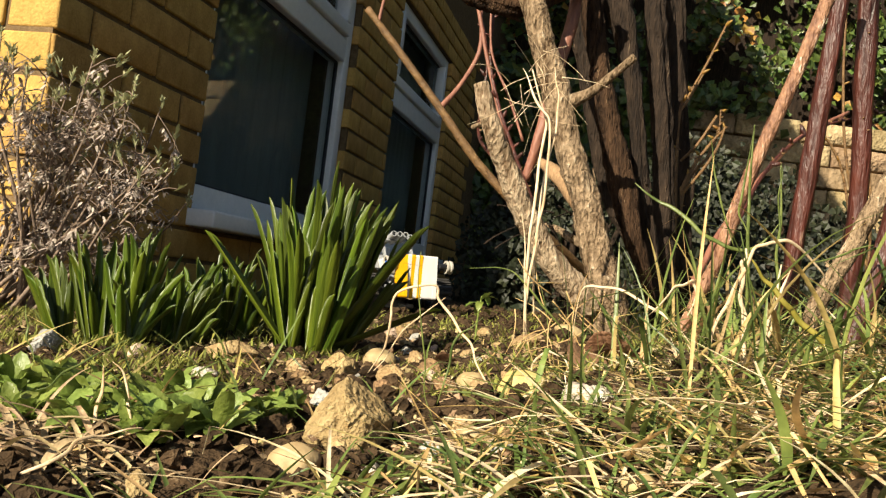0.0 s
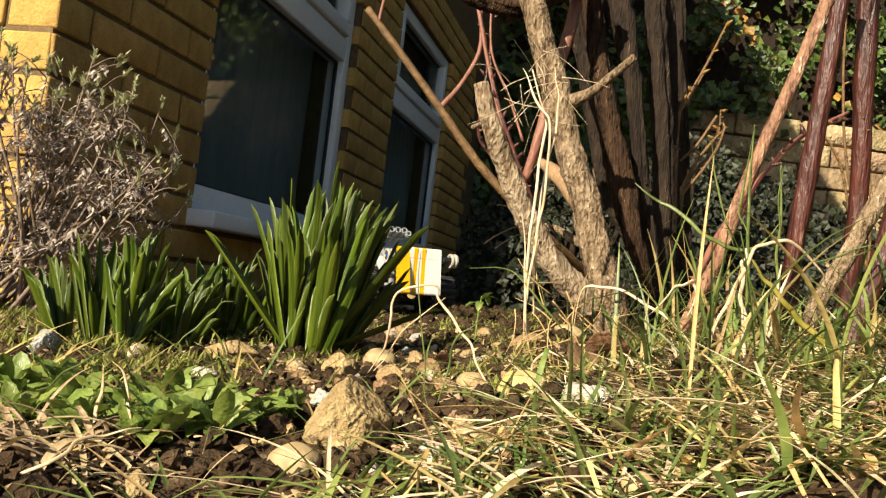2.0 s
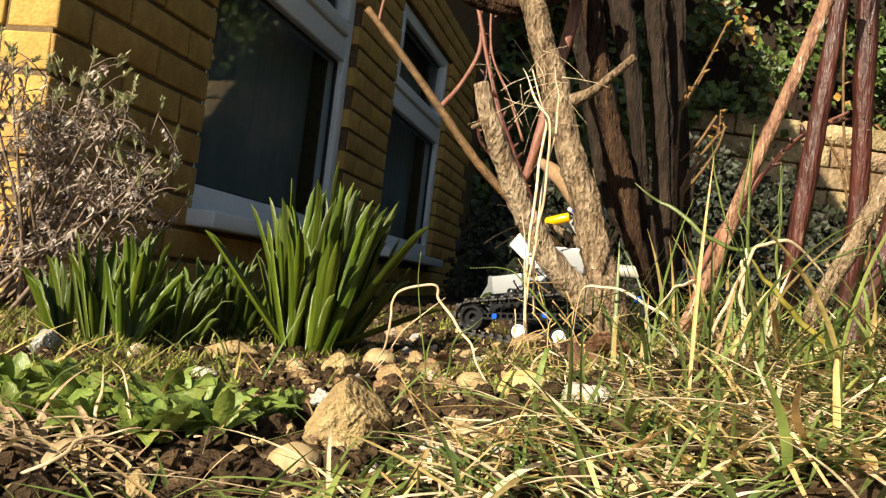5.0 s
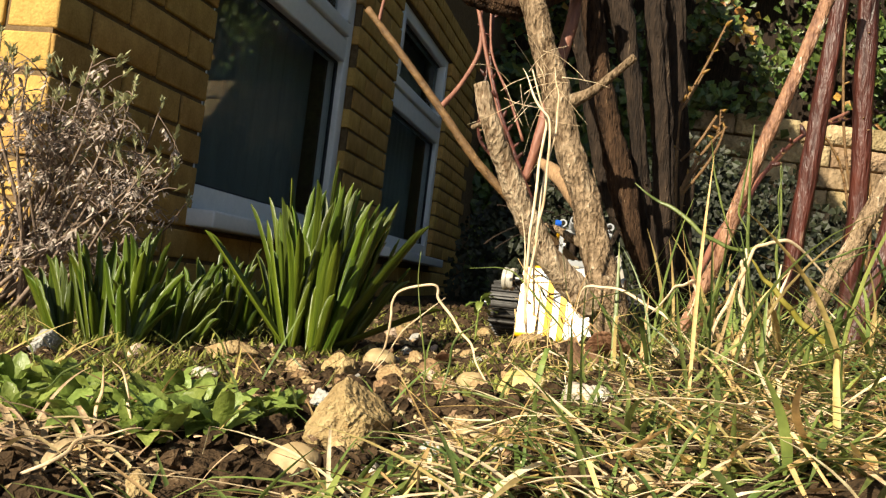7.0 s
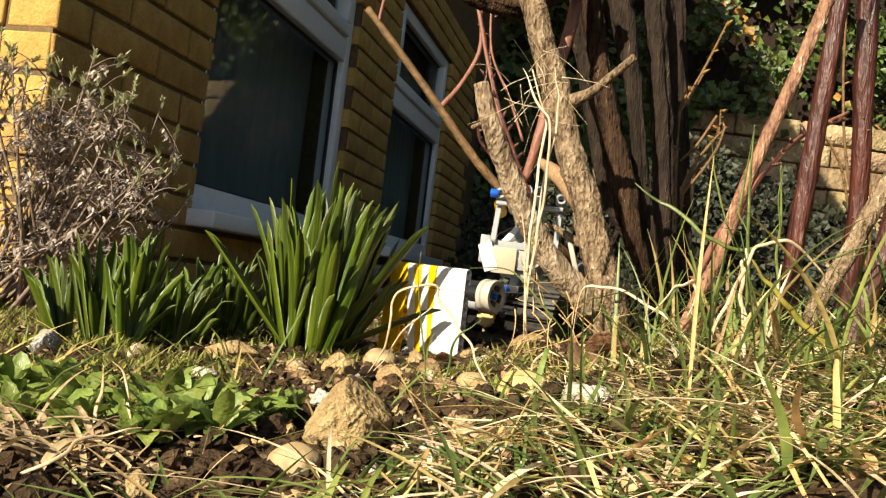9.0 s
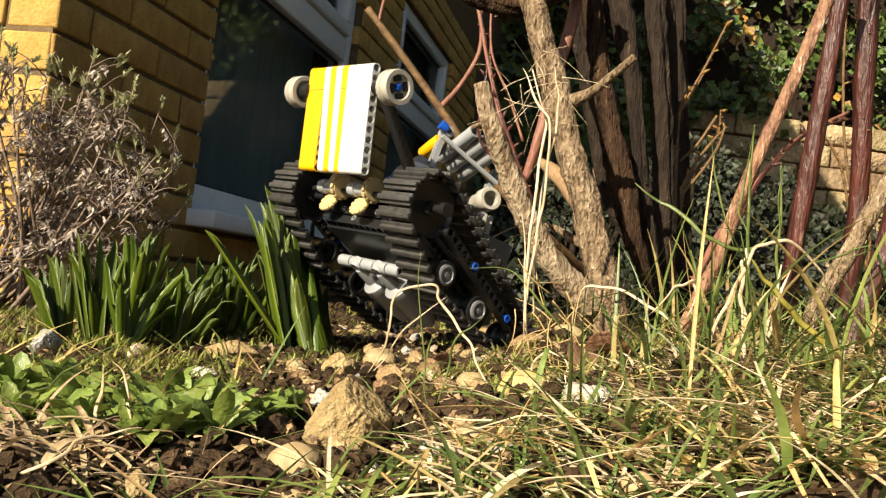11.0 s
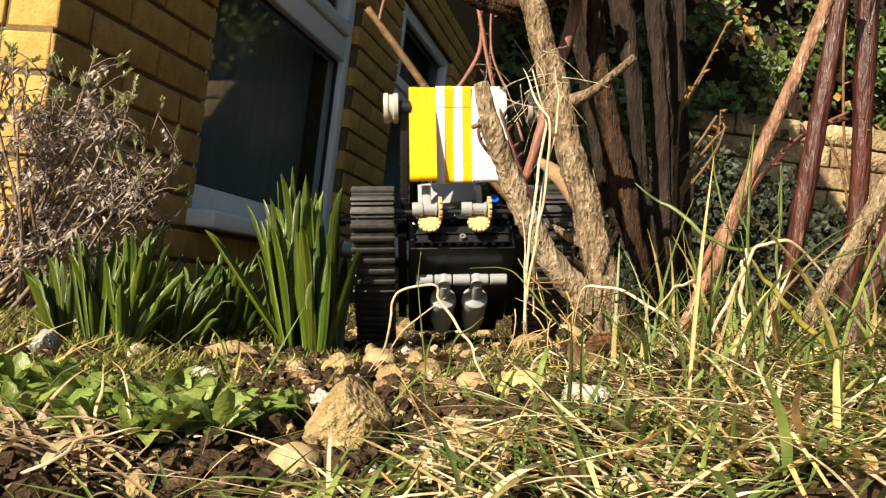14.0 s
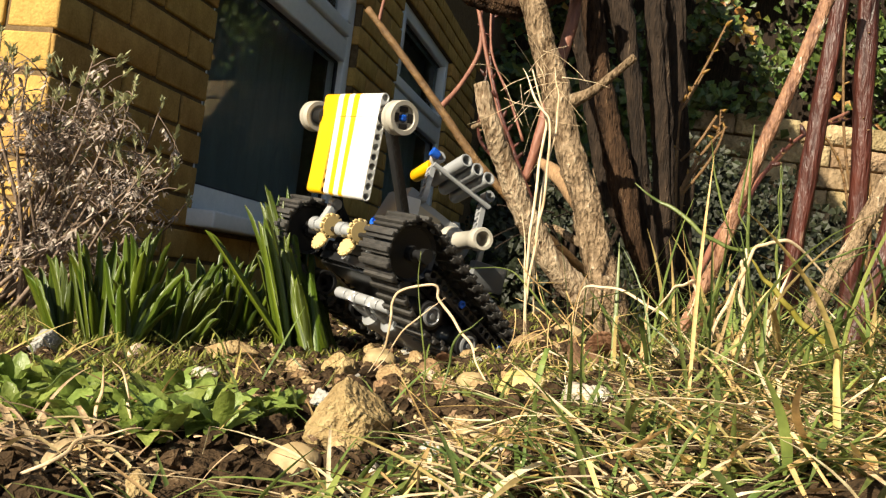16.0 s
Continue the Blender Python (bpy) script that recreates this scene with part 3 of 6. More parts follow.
# ---- strap-leaved bulbs ----
def strap_leaf(length, width, bend, fold, seed, blunt=2.6):
    """One fleshy strap leaf along z, curving over towards +x: channelled in section, widest past the middle, with a blunt hooded tip."""
    n, m = 16, 7
    verts, faces = [], []
    for side in (0, 1):
        x = z = 0.0
        for i in range(n + 1):
            t = i / n
            body = 0.62 + 0.38 * math.sin(math.pi * min(1.0, 0.12 + t * 0.72))
            tip = (1 - max(0.0, (t - 0.66) / 0.34) ** blunt) ** 0.62 if t < 1 else 0.03
            w = width * 0.5 * body * tip
            a = bend * t * t + 0.05 * math.sin(5 * t + seed)
            if i:
                x += math.sin(a) * length / n
                z += math.cos(a) * length / n
            for k in range(m):
                q = k / (m - 1) * 2 - 1
                hood = 1 + 0.9 * max(0.0, (t - 0.8) / 0.2)
                lift = fold * hood * w * abs(q) ** 1.6 - (0.0016 * (1 - q * q) * (1 - 0.5 * t) if side else 0)
                wob = 0.06 * w * math.sin(7 * t + seed * 2)
                verts.append((x - lift * math.cos(a), q * w + wob, z + lift * math.sin(a)))
    per = (n + 1) * m
    for side in (0, 1):
        for i in range(n):
            for k in range(m - 1):
                q = [side * per + i * m + k, side * per + i * m + k + 1, side * per + (i + 1) * m + k + 1, side * per + (i + 1) * m + k]
                faces.append(q if side else q[::-1])
    for i in range(n):
        for k in (0, m - 1):
            q = [i * m + k, (i + 1) * m + k, per + (i + 1) * m + k, per + i * m + k]
            faces.append(q if k else q[::-1])
    me = bpy.data.meshes.new("leaf")
    me.from_pydata(verts, [], faces)
    me.update()
    me.materials.append(LEAF)
    me.shade_smooth()
    return me


LEAVES = [strap_leaf(0.105, 0.0136, b * 0.6, f, i) for i, (b, f) in enumerate(((0.05, 0.45), (0.18, 0.55), (0.30, 0.6), (0.42, 0.5), (0.55, 0.65), (0.10, 0.7), (-0.12, 0.5), (0.24, 0.8)))]


PRESSED = []


def bulb_clump(x, y, n, height, radius, spread, seed, label, yields=False, tilt=0.0, broad=1.0, stray=19):
    """Several bulbs side by side, each with a tuft of leaves: short ones outside, long ones in the middle."""
    rnd = random.Random(seed)
    base = thing("bulb_plant", label, "plant", "bulb plants in the bed")
    base.location = (x, y, g(x, y) - 0.006)
    tufts = [(radius * math.sqrt((i + 0.4) / 9) * math.cos(i * 2.4 + seed), radius * math.sqrt((i + 0.4) / 9) * math.sin(i * 2.4 + seed)) for i in range(9)]
    for i in range(n):
        tx, ty = tufts[i % 9]
        an = rnd.uniform(0, 2 * math.pi)
        rr = 0.006 * rnd.random()
        px, py = tx + rr * math.cos(an), ty + rr * math.sin(an)
        out = min(1.0, math.hypot(px, py) / radius)
        # a leaf leans away from the clump's middle and from its own bulb
        lean_v = Vector((tilt + px / radius * spread * 0.72 + math.cos(an) * rnd.uniform(2, stray), py / radius * spread * 0.72 + math.sin(an) * rnd.uniform(2, stray)))
        lean = radians(lean_v.length)
        an = math.atan2(lean_v.y, lean_v.x)
        s = height / 0.105 * rnd.uniform(0.52, 1.0) * (1.04 - 0.30 * out ** 1.5)
        m = Matrix.Translation((px, py, 0)) @ Matrix.Rotation(an, 4, "Z") @ Matrix.Rotation(lean, 4, "Y") @ Matrix.Rotation(rnd.gauss(0, 0.55), 4, "Z")
        m = m @ Matrix.Diagonal((broad, broad * rnd.uniform(0.66, 1.05), s, 1))
        leaf = shared("leaf", LEAVES[rnd.randrange(8)], base, m)
        lean_x = math.degrees(lean) * math.cos(an) + px * 350
        if yields and lean_x > -22:
            PRESSED.append((leaf, m, (lean_x + 24) * rnd.uniform(0.65, 1.12)))
    return base


main_bulb = bulb_clump(-0.108, 0.742, 150, 0.176, 0.031, 17, 11, "tall clump of glossy dark green strap leaves in the soil", True, 6.0, 0.76, 16)
bulb_clump(-0.268, 0.735, 120, 0.116, 0.056, 26, 12, "low clump of dark green strap leaves beside the soil edge", False, 3.0, 0.72)
bulb_clump(-0.212, 0.835, 62, 0.108, 0.034, 24, 13, "small clump of dark green strap leaves behind the stones", False, 2.0, 0.74)
# two wide leaves that lean out low
for an, lean, ln in ((-10, 62, 1.0), (176, 40, 1.15), (-25, 35, 1.35)):
    m = Matrix.Translation((0.02 * math.cos(radians(an)), -0.02, 0.012)) @ Matrix.Rotation(radians(an), 4, "Z") @ Matrix.Rotation(radians(lean), 4, "Y") @ Matrix.Diagonal((1, 1.2, ln, 1))
    PRESSED.append((shared("leaf", LEAVES[1], main_bulb, m), m, 24 + lean * (1 if abs(an) < 90 else -1)) if abs(an) < 90 else (shared("leaf", LEAVES[1], main_bulb, m), m, 0.0))


# ---- low weeds ----
def round_leaf(length, width, droop):
    n, m = 7, 5
    verts, faces = [], []
    x = z = 0.0
    for i in range(n + 1):
        t = i / n
        w = width * 0.5 * (0.22 + 0.9 * math.sin(math.pi * min(1, t * 0.93 + 0.03)) ** 0.9) if t < 1 else 0.0003
        a = 0.9 - droop * t
        if i:
            x += math.cos(a) * length / n
            z += math.sin(a) * length / n
        for k in range(m):
            s = k / (m - 1) * 2 - 1
            verts.append((x, s * w, z + 0.25 * w * abs(s) + 0.0006 * math.sin(20 * t + s * 3)))
    for i in range(n):
        for k in range(m - 1):
            faces.append((i * m + k, i * m + k + 1, (i + 1) * m + k + 1, (i + 1) * m + k))
    me = bpy.data.meshes.new("leaf")
    me.from_pydata(verts, [], faces)
    me.update()
    me.materials.append(WEED)
    me.shade_smooth()
    return me


WEED_LEAVES = [round_leaf(0.03, 0.011, d) for d in (0.7, 1.1, 1.5)]


def rosette(x, y, n, size, seed):
    rnd = random.Random(seed)
    base = thing("weed_rosette", "low bright green weed with rounded leaves on soil", "weed", "weeds on the soil")
    base.location = (x, y, g(x, y) + 0.002)
    for i in range(n):
        an = i * 2.4 + rnd.uniform(-0.3, 0.3)
        s = size * rnd.uniform(0.55, 1.05)
        shared("leaf", WEED_LEAVES[rnd.randrange(3)], base, Matrix.Translation((rnd.uniform(-0.006, 0.006), rnd.uniform(-0.006, 0.006), 0)) @ Matrix.Rotation(an, 4, "Z") @ Matrix.Rotation(radians(rnd.uniform(-48, 14)), 4, "Y") @ Matrix.Rotation(radians(rnd.uniform(-25, 25)), 4, "X") @ Matrix.Scale(s, 4))


for i, (x, y, s) in enumerate(((-0.150, 0.385, 1.0), (-0.115, 0.40, 1.0), (-0.175, 0.37, 0.9), (-0.125, 0.36, 0.9), (-0.098, 0.365, 0.9), (-0.205, 0.385, 0.9), (-0.235, 0.41, 0.8), (-0.185, 0.43, 0.9), (-0.14, 0.345, 0.8), (-0.16, 0.335, 0.8), (-0.185, 0.35, 0.8), (-0.115, 0.33, 0.7), (-0.215, 0.36, 0.8), (-0.09, 0.385, 0.7), (-0.165, 0.41, 0.8), (-0.10, 0.315, 0.9), (-0.083, 0.335, 0.9), (-0.072, 0.36, 0.8), (-0.225, 0.385, 0.9), (-0.062, 0.38, 0.7), (-0.125, 0.318, 0.9), (-0.15, 0.36, 1.0), (-0.195, 0.40, 1.0), (-0.105, 0.345, 1.0))):
    rosette(x, y, 26, s * 0.82, 30 + i)


def seedling():
    base = thing("seedling", "small yellow-green seedling with feathery tips", "weed")
    x, y = 0.052, 1.02
    z = g(x, y)
    v, f = tube([(x, y, z - 0.01, 0.0012), (x, y, z + 0.03, 0.0011), (x + 0.002, y, z + 0.055, 0.0009)], 6, 4, 0)
    raw("stem", v, f, WEED, base)
    rnd = random.Random(5)
    for i in range(9):
        an = i * 0.9
        ob = shared("leaf", WEED_LEAVES[i % 3], base, Matrix.Translation((x + 0.002, y, z + 0.035 + 0.0025 * i)) @ Matrix.Rotation(an, 4, "Z") @ Matrix.Rotation(radians(rnd.uniform(0, 40)), 4, "Y") @ Matrix.Scale(0.75, 4))


seedling()


# ---- grass ----
def ribbon(verts, faces, root, tip_dir, length, width, curl, rnd, n=5, kink=0.0):
    """One blade: a narrow strip, folded along its midrib, that bends over, sways and may be snapped."""
    o = len(verts)
    side = Vector((tip_dir.y, -tip_dir.x, 0))
    if side.length < 1e-4:
        side = Vector((1, 0, 0))
    side.normalize()
    turn = rnd.uniform(-0.9, 0.9)
    fwd = Vector((-side.y, side.x, 0))
    sway = side * rnd.uniform(-0.16, 0.16)
    side = side * math.cos(turn) + fwd * math.sin(turn) * 0.6
    p, d = Vector(root), tip_dir.normalized()
    snap = rnd.randrange(2, n) if kink and n > 3 and rnd.random() < kink else -1
    across = 3 if n > 4 else 2
    for i in range(n + 1):
        t = i / n
        w = width * 0.5 * (1 - t ** 2.6) * (0.75 + 0.5 * min(1.0, t * 3)) + 0.00010
        if across == 3:
            nrm = d.cross(side)
            verts.extend((p - side * w, p + nrm * w * 0.35, p + side * w))
        else:
            verts.extend((p - side * w, p + side * w))
        p = p + d * (length / n)
        d = (d + Vector((tip_dir.x, tip_dir.y, -0.8)) * curl * (1.1 / n) + sway * (5 / n)).normalized()
        if i == snap:
            d = (d + Vector((rnd.uniform(-1.5, 1.5), rnd.uniform(-0.8, 0.8), rnd.uniform(-1.6, -0.4)))).normalized()
    for i in range(n):
        for k in range(across - 1):
            a = o + i * across + k
            faces.append((a, a + 1, a + across + 1, a + across))


def density(x, y):
    """How grassy the ground is: thick on the bank, thin in the bed."""
    v = 0.5 + 0.5 * math.tanh((x - 0.012 - 0.52 * (min(y, 0.60) - 0.3)) / 0.04) if y < 0.85 else 0.10
    return v


def build_grass():
    rnd = random.Random(21)
    gv, gf, sv, sf, lv, lf = [], [], [], [], [], []
    # standing blades
    for _ in range(8200):
        y = 0.20 + 1.0 * rnd.random() ** 1.5
        x = rnd.uniform(-0.62, 0.62) * (y + 0.08)
        dens = density(x, y)
        patch = 0.5 + 0.5 * noise.noise(Vector((x * 22, y * 22, 1)))
        if rnd.random() > dens * (0.2 + 1.1 * patch) + 0.022:
            continue
        z = g(x, y) + crumbs(x, y) - 0.002
        an = rnd.uniform(0, 2 * math.pi)
        lean = rnd.uniform(0.2, 1.9)
        d = Vector((math.cos(an) * lean, math.sin(an) * lean, 1))
        tall = (rnd.uniform(0.010, 0.034) if rnd.random() < 0.74 else rnd.uniform(0.035, 0.080)) * (0.65 + 0.4 * dens) * min(1.0, 0.35 + 1.5 * y)
        if rnd.random() < 0.64:
            ribbon(gv, gf, (x, y, z), d, tall, rnd.uniform(0.0008, 0.0023), rnd.uniform(0.1, 1.1), rnd, 7, 0.08)
        else:
            ribbon(sv, sf, (x, y, z), d, tall * 0.9, rnd.uniform(0.0008, 0.0022), rnd.uniform(0.1, 1.7), rnd, 7, 0.4)
    # long thin blades leaning over the bed
    for _ in range(85):
        y = rnd.uniform(0.27, 0.62)
        x = rnd.uniform(-0.56, 0.0) * y
        an = rnd.uniform(0, 6.283)
        lean = rnd.uniform(0.5, 2.6)
        V, Fc = ((gv, gf), (gv, gf), (sv, sf))[rnd.randrange(3)]
        ribbon(V, Fc, (x, y, g(x, y) - 0.002), Vector((math.cos(an) * lean, math.sin(an) * lean, 1)), rnd.uniform(0.03, 0.085), rnd.uniform(0.0009, 0.0019), rnd.uniform(0.0, 0.5), rnd, 8, 0.15)
    # heap of curled dead blades beside the weeds
    hv, hf = [], []
    for _ in range(210):
        x = rnd.gauss(-0.128, 0.024)
        y = rnd.gauss(0.284, 0.016)
        an = rnd.uniform(0, 6.283)
        lean = rnd.uniform(0.4, 3.0)
        ribbon(hv, hf, (x, y, g(x, y) + crumbs(x, y) + rnd.uniform(-0.001, 0.006)), Vector((math.cos(an) * lean, math.sin(an) * lean, 1)), rnd.uniform(0.016, 0.050), rnd.uniform(0.0012, 0.0030), rnd.uniform(0.8, 2.8), rnd, 10, 0.7)
    # tall blades on the bank
    for _ in range(190):
        y = rnd.uniform(0.30, 0.66)
        x = rnd.uniform(0.09, 0.62 * y + 0.02)
        an = rnd.uniform(0, 6.283)
        lean = rnd.uniform(0.05, 0.85)
        V, Fc = ((gv, gf), (gv, gf), (sv, sf))[rnd.randrange(3)]
        ribbon(V, Fc, (x, y, g(x, y) - 0.002), Vector((math.cos(an) * lean, math.sin(an) * lean, 1)), rnd.uniform(0.035, 0.105), rnd.uniform(0.0010, 0.0024), rnd.uniform(0.1, 1.3), rnd, 9, 0.3)
    # low turf close by
    for _ in range(420):
        y = rnd.uniform(0.165, 0.26)
        x = rnd.uniform(-0.05, 0.66 * y + 0.02)
        if rnd.random() > density(x + 0.02, 0.3):
            continue
        an = rnd.uniform(0, 6.283)
        lean = rnd.uniform(0.5, 2.4)
        V, Fc = ((gv, gf), (gv, gf), (sv, sf), (lv, lf))[rnd.randrange(4)]
        ribbon(V, Fc, (x, y, g(x, y) + crumbs(x, y) - 0.001), Vector((math.cos(an) * lean, math.sin(an) * lean, 1)), rnd.uniform(0.010, 0.032), rnd.uniform(0.0009, 0.0022), rnd.uniform(0.2, 1.3), rnd, 6, 0.2)
    # lying straw
    for _ in range(6200):
        y = 0.20 + 0.95 * rnd.random() ** 1.6
        x = rnd.uniform(-0.62, 0.62) * (y + 0.08)
        dens = 0.010 + 0.85 * density(x + 0.025, y) ** 1.6 + 0.16 * math.exp(-(((x + 0.175) / 0.06) ** 2 + ((y - 0.31) / 0.04) ** 2))
        if y > 0.62 and x < 0.1:
            dens *= 0.5
        if rnd.random() > dens:
            continue
        z = g(x, y) + crumbs(x, y) + rnd.uniform(0.0005, 0.010) * dens
        an = rnd.gauss(0.0, 1.2) + (math.pi if rnd.random() < 0.5 else 0)
        d = Vector((math.cos(an), math.sin(an), rnd.uniform(-0.08, 0.45)))
        lying = (gv, gf) if rnd.random() < 0.33 else (lv, lf) if rnd.random() < 0.55 else (sv, sf)
        ribbon(*lying, (x, y, z), d, rnd.uniform(0.010, 0.030) if rnd.random() < 0.6 else rnd.uniform(0.03, 0.07), rnd.uniform(0.0006, 0.0021), rnd.uniform(0.0, 0.9), rnd, 7, 0.45)
    # the lawn goes on beyond the bed
    for _ in range(30000):
        x = 0.05 + 4.7 * rnd.random() ** 1.6
        y = rnd.gauss(0.2, 1.7)
        if y > 5.0 or x < 0.66 * (max(y, 0.0) + 0.10) or x * x + y * y < 0.03 or noise.noise(Vector((x * 3, y * 3, 5))) < -0.3:
            continue
        an = rnd.uniform(0, 6.283)
        lean = rnd.uniform(0.2, 2.0)
        V, Fc = ((gv, gf), (gv, gf), (lv, lf))[rnd.randrange(3)]
        ribbon(V, Fc, (x, y, g(x, y) - 0.002), Vector((math.cos(an) * lean, math.sin(an) * lean, 1)), rnd.uniform(0.02, 0.06) * (1 + 0.3 * x), rnd.uniform(0.0018, 0.0036) * (1 + 0.5 * x), rnd.uniform(0.1, 1.0), rnd, 2)
    tagged(raw("grass", gv, gf, BLADE, None), "short green grass blades on the bank", "grass", kind="stuff")
    tagged(raw("dry_grass", sv, sf, STRAW_MIX, None), "standing yellow dry grass among green blades", "grass", kind="stuff")
    tagged(raw("straw_litter", lv, lf, STRAW, None), "bleached dry straw lying matted over the soil", "straw", kind="stuff")
    tagged(raw("dead_grass", hv, hf, STRAW_OLD, None), "heap of curled brown dead grass on the soil", "grass", kind="stuff")
    # moss cushions
    mv, mf = [], []
    for _ in range(15000):
        y = rnd.uniform(0.42, 1.35)
        x = rnd.uniform(-0.55, 0.35) * y
        if noise.noise(Vector((x * 9, y * 9, 12))) < (-0.15 if x < -0.15 else 0.12):
            continue
        z = g(x, y) + crumbs(x, y) + (0.004 if x < -0.15 else -0.0005)
        an = rnd.uniform(0, 6.283)
        ribbon(mv, mf, (x, y, z), Vector((math.cos(an) * 0.7, math.sin(an) * 0.7, 1)), rnd.uniform(0.005, 0.014), rnd.uniform(0.0009, 0.0018), 0.5, rnd, 2)
    for _ in range(5000):
        y = rnd.uniform(1.3, 2.7)
        x = rnd.uniform(-0.16, 0.36) * y
        if noise.noise(Vector((x * 7, y * 7, 12))) < -0.1:
            continue
        an = rnd.uniform(0, 6.283)
        ribbon(mv, mf, (x, y, g(x, y) - 0.001), Vector((math.cos(an), math.sin(an), 1)), rnd.uniform(0.008, 0.024), rnd.uniform(0.0015, 0.003), 0.6, rnd, 2)
    tagged(raw("moss", mv, mf, MOSS, None), "yellow-green moss growing over the soil", "moss", kind="stuff")
    # soil clods
    cv, cf = [], []
    for k in range(2100):
        y = 0.21 + 1.1 * rnd.random() ** 1.3 if k < 1500 else rnd.uniform(1.25, 2.6)
        x = rnd.uniform(-0.55, 0.30) * (y + 0.08) if k < 1500 else rnd.uniform(-0.16, 0.36) * y
        r = rnd.uniform(0.0015, 0.0065) * (1 if k < 1500 else 2.2)
        c = Vector((x, y, g(x, y) + crumbs(x, y) + r * 0.25))
        o = len(cv)
        for a in range(4):
            h = (-0.6, 0.0, 0.5, 0.85)[a] * r
            k = (0.7, 1.0, 0.85, 0.4)[a] * r
            for b in range(7):
                an = b * math.pi * 2 / 7 + a * 0.4
                j = rnd.uniform(0.7, 1.25)
                cv.append(c + Vector((k * j * math.cos(an), k * j * math.sin(an), h + rnd.uniform(-0.15, 0.15) * r)))
        for a in range(3):
            for b in range(7):
                e = (b + 1) % 7
                cf.append((o + a * 7 + b, o + a * 7 + e, o + a * 7 + 7 + e, o + a * 7 + 7 + b))
        cf.append(tuple(o + 21 + b for b in range(7)))
    tagged(raw("soil_clods", cv, cf, SOIL, None, smooth=False), "dark crumbled clods of garden soil", "soil", kind="stuff")
    # crumbled leaves and chips
    bv, bf = [], []
    for _ in range(2600):
        y = 0.22 + 0.95 * rnd.random() ** 1.2
        x = rnd.uniform(-0.58, 0.30) * (y + 0.06)
        sz = rnd.uniform(0.002, 0.0075) * (0.7 + 0.5 * y)
        c = Vector((x, y, g(x, y) + crumbs(x, y) + 0.0018 + sz * 0.15))
        t = Vector((rnd.uniform(-1, 1), rnd.uniform(-1, 1), rnd.uniform(-0.5, 0.5))).normalized()
        up = Vector((rnd.uniform(-0.5, 0.5), rnd.uniform(-0.9, 0.1), 1)).normalized()
        b = up.cross(t).normalized()
        o = len(bv)
        for u, w, h in ((-0.5, 0, 0.1), (-0.1, -0.32, 0), (0.5, -0.08, 0.12), (0.15, 0.3, -0.02)):
            bv.append(c + (t * u * rnd.uniform(0.7, 1.4) + b * w * rnd.uniform(0.6, 1.3) + up * h) * sz)
        bf.append((o, o + 1, o + 2))
        bf.append((o, o + 2, o + 3))
    tagged(raw("leaf_litter", bv, bf, LITTER, None, smooth=False), "crumbled brown and tan leaf litter on soil", "litter", kind="stuff")
    # small grit between the stones
    pv, pf = [], []
    for _ in range(1700):
        y = 0.2 + 1.3 * rnd.random() ** 1.4
        x = rnd.uniform(-0.6, 0.45) * (y + 0.08)
        r = rnd.uniform(0.0010, 0.0042) * (0.7 + 0.5 * y)
        c = Vector((x, y, g(x, y) + crumbs(x, y) + r * 0.2))
        o = len(pv)
        sq = rnd.uniform(0.5, 0.9)
        for a in range(3):
            h = (-0.55, 0.35, 0.85)[a] * r * sq
            k = (0.75, 1.0, 0.5)[a] * r
            for b in range(6):
                an = b * math.pi / 3 + a * 0.4
                j = rnd.uniform(0.75, 1.2)
                pv.append(c + Vector((k * j * math.cos(an), k * j * math.sin(an), h + rnd.uniform(-0.1, 0.1) * r)))
        for a in range(2):
            for b in range(6):
                e = (b + 1) % 6
                pf.append((o + a * 6 + b, o + a * 6 + e, o + a * 6 + 6 + e, o + a * 6 + 6 + b))
        pf.append(tuple(o + 12 + b for b in range(6)))
    tagged(raw("gravel", pv, pf, STONE_CREAM_MIX, None, smooth=False), "small tan and cream grit scattered in soil", "gravel", kind="stuff")


MOSS = mat("yellow_green_moss", (0.10, 0.115, 0.018), (0.26, 0.26, 0.05), 0.8, 30, 0.2, island=0.35, trans=0.2)
STONE_CREAM_MIX = mat("mixed_grit", (0.15, 0.09, 0.045), (0.46, 0.35, 0.20), 0.85, 30, 0.6, island=0.5, spec=0.2)
build_grass()


def stalk(label, material, pts):
    ob = thing("grass_blade" if material in (BLADE, BLADE_YELLOW) else "dry_stalk", label, "grass")
    rnd = random.Random(round(pts[0][0] * 5000))
    fine = spline([Vector(p) for p in pts], 3)
    pts = [tuple(q + Vector((rnd.uniform(-1, 1), rnd.uniform(-1, 1), rnd.uniform(-1, 1), 0)) * 0.0011) for q in fine]
    v, f = tube([(p[0], p[1], p[2], p[3]) for p in pts], 6, 5, 0.0, 0.35)
    raw("blade", v, f, material, ob)


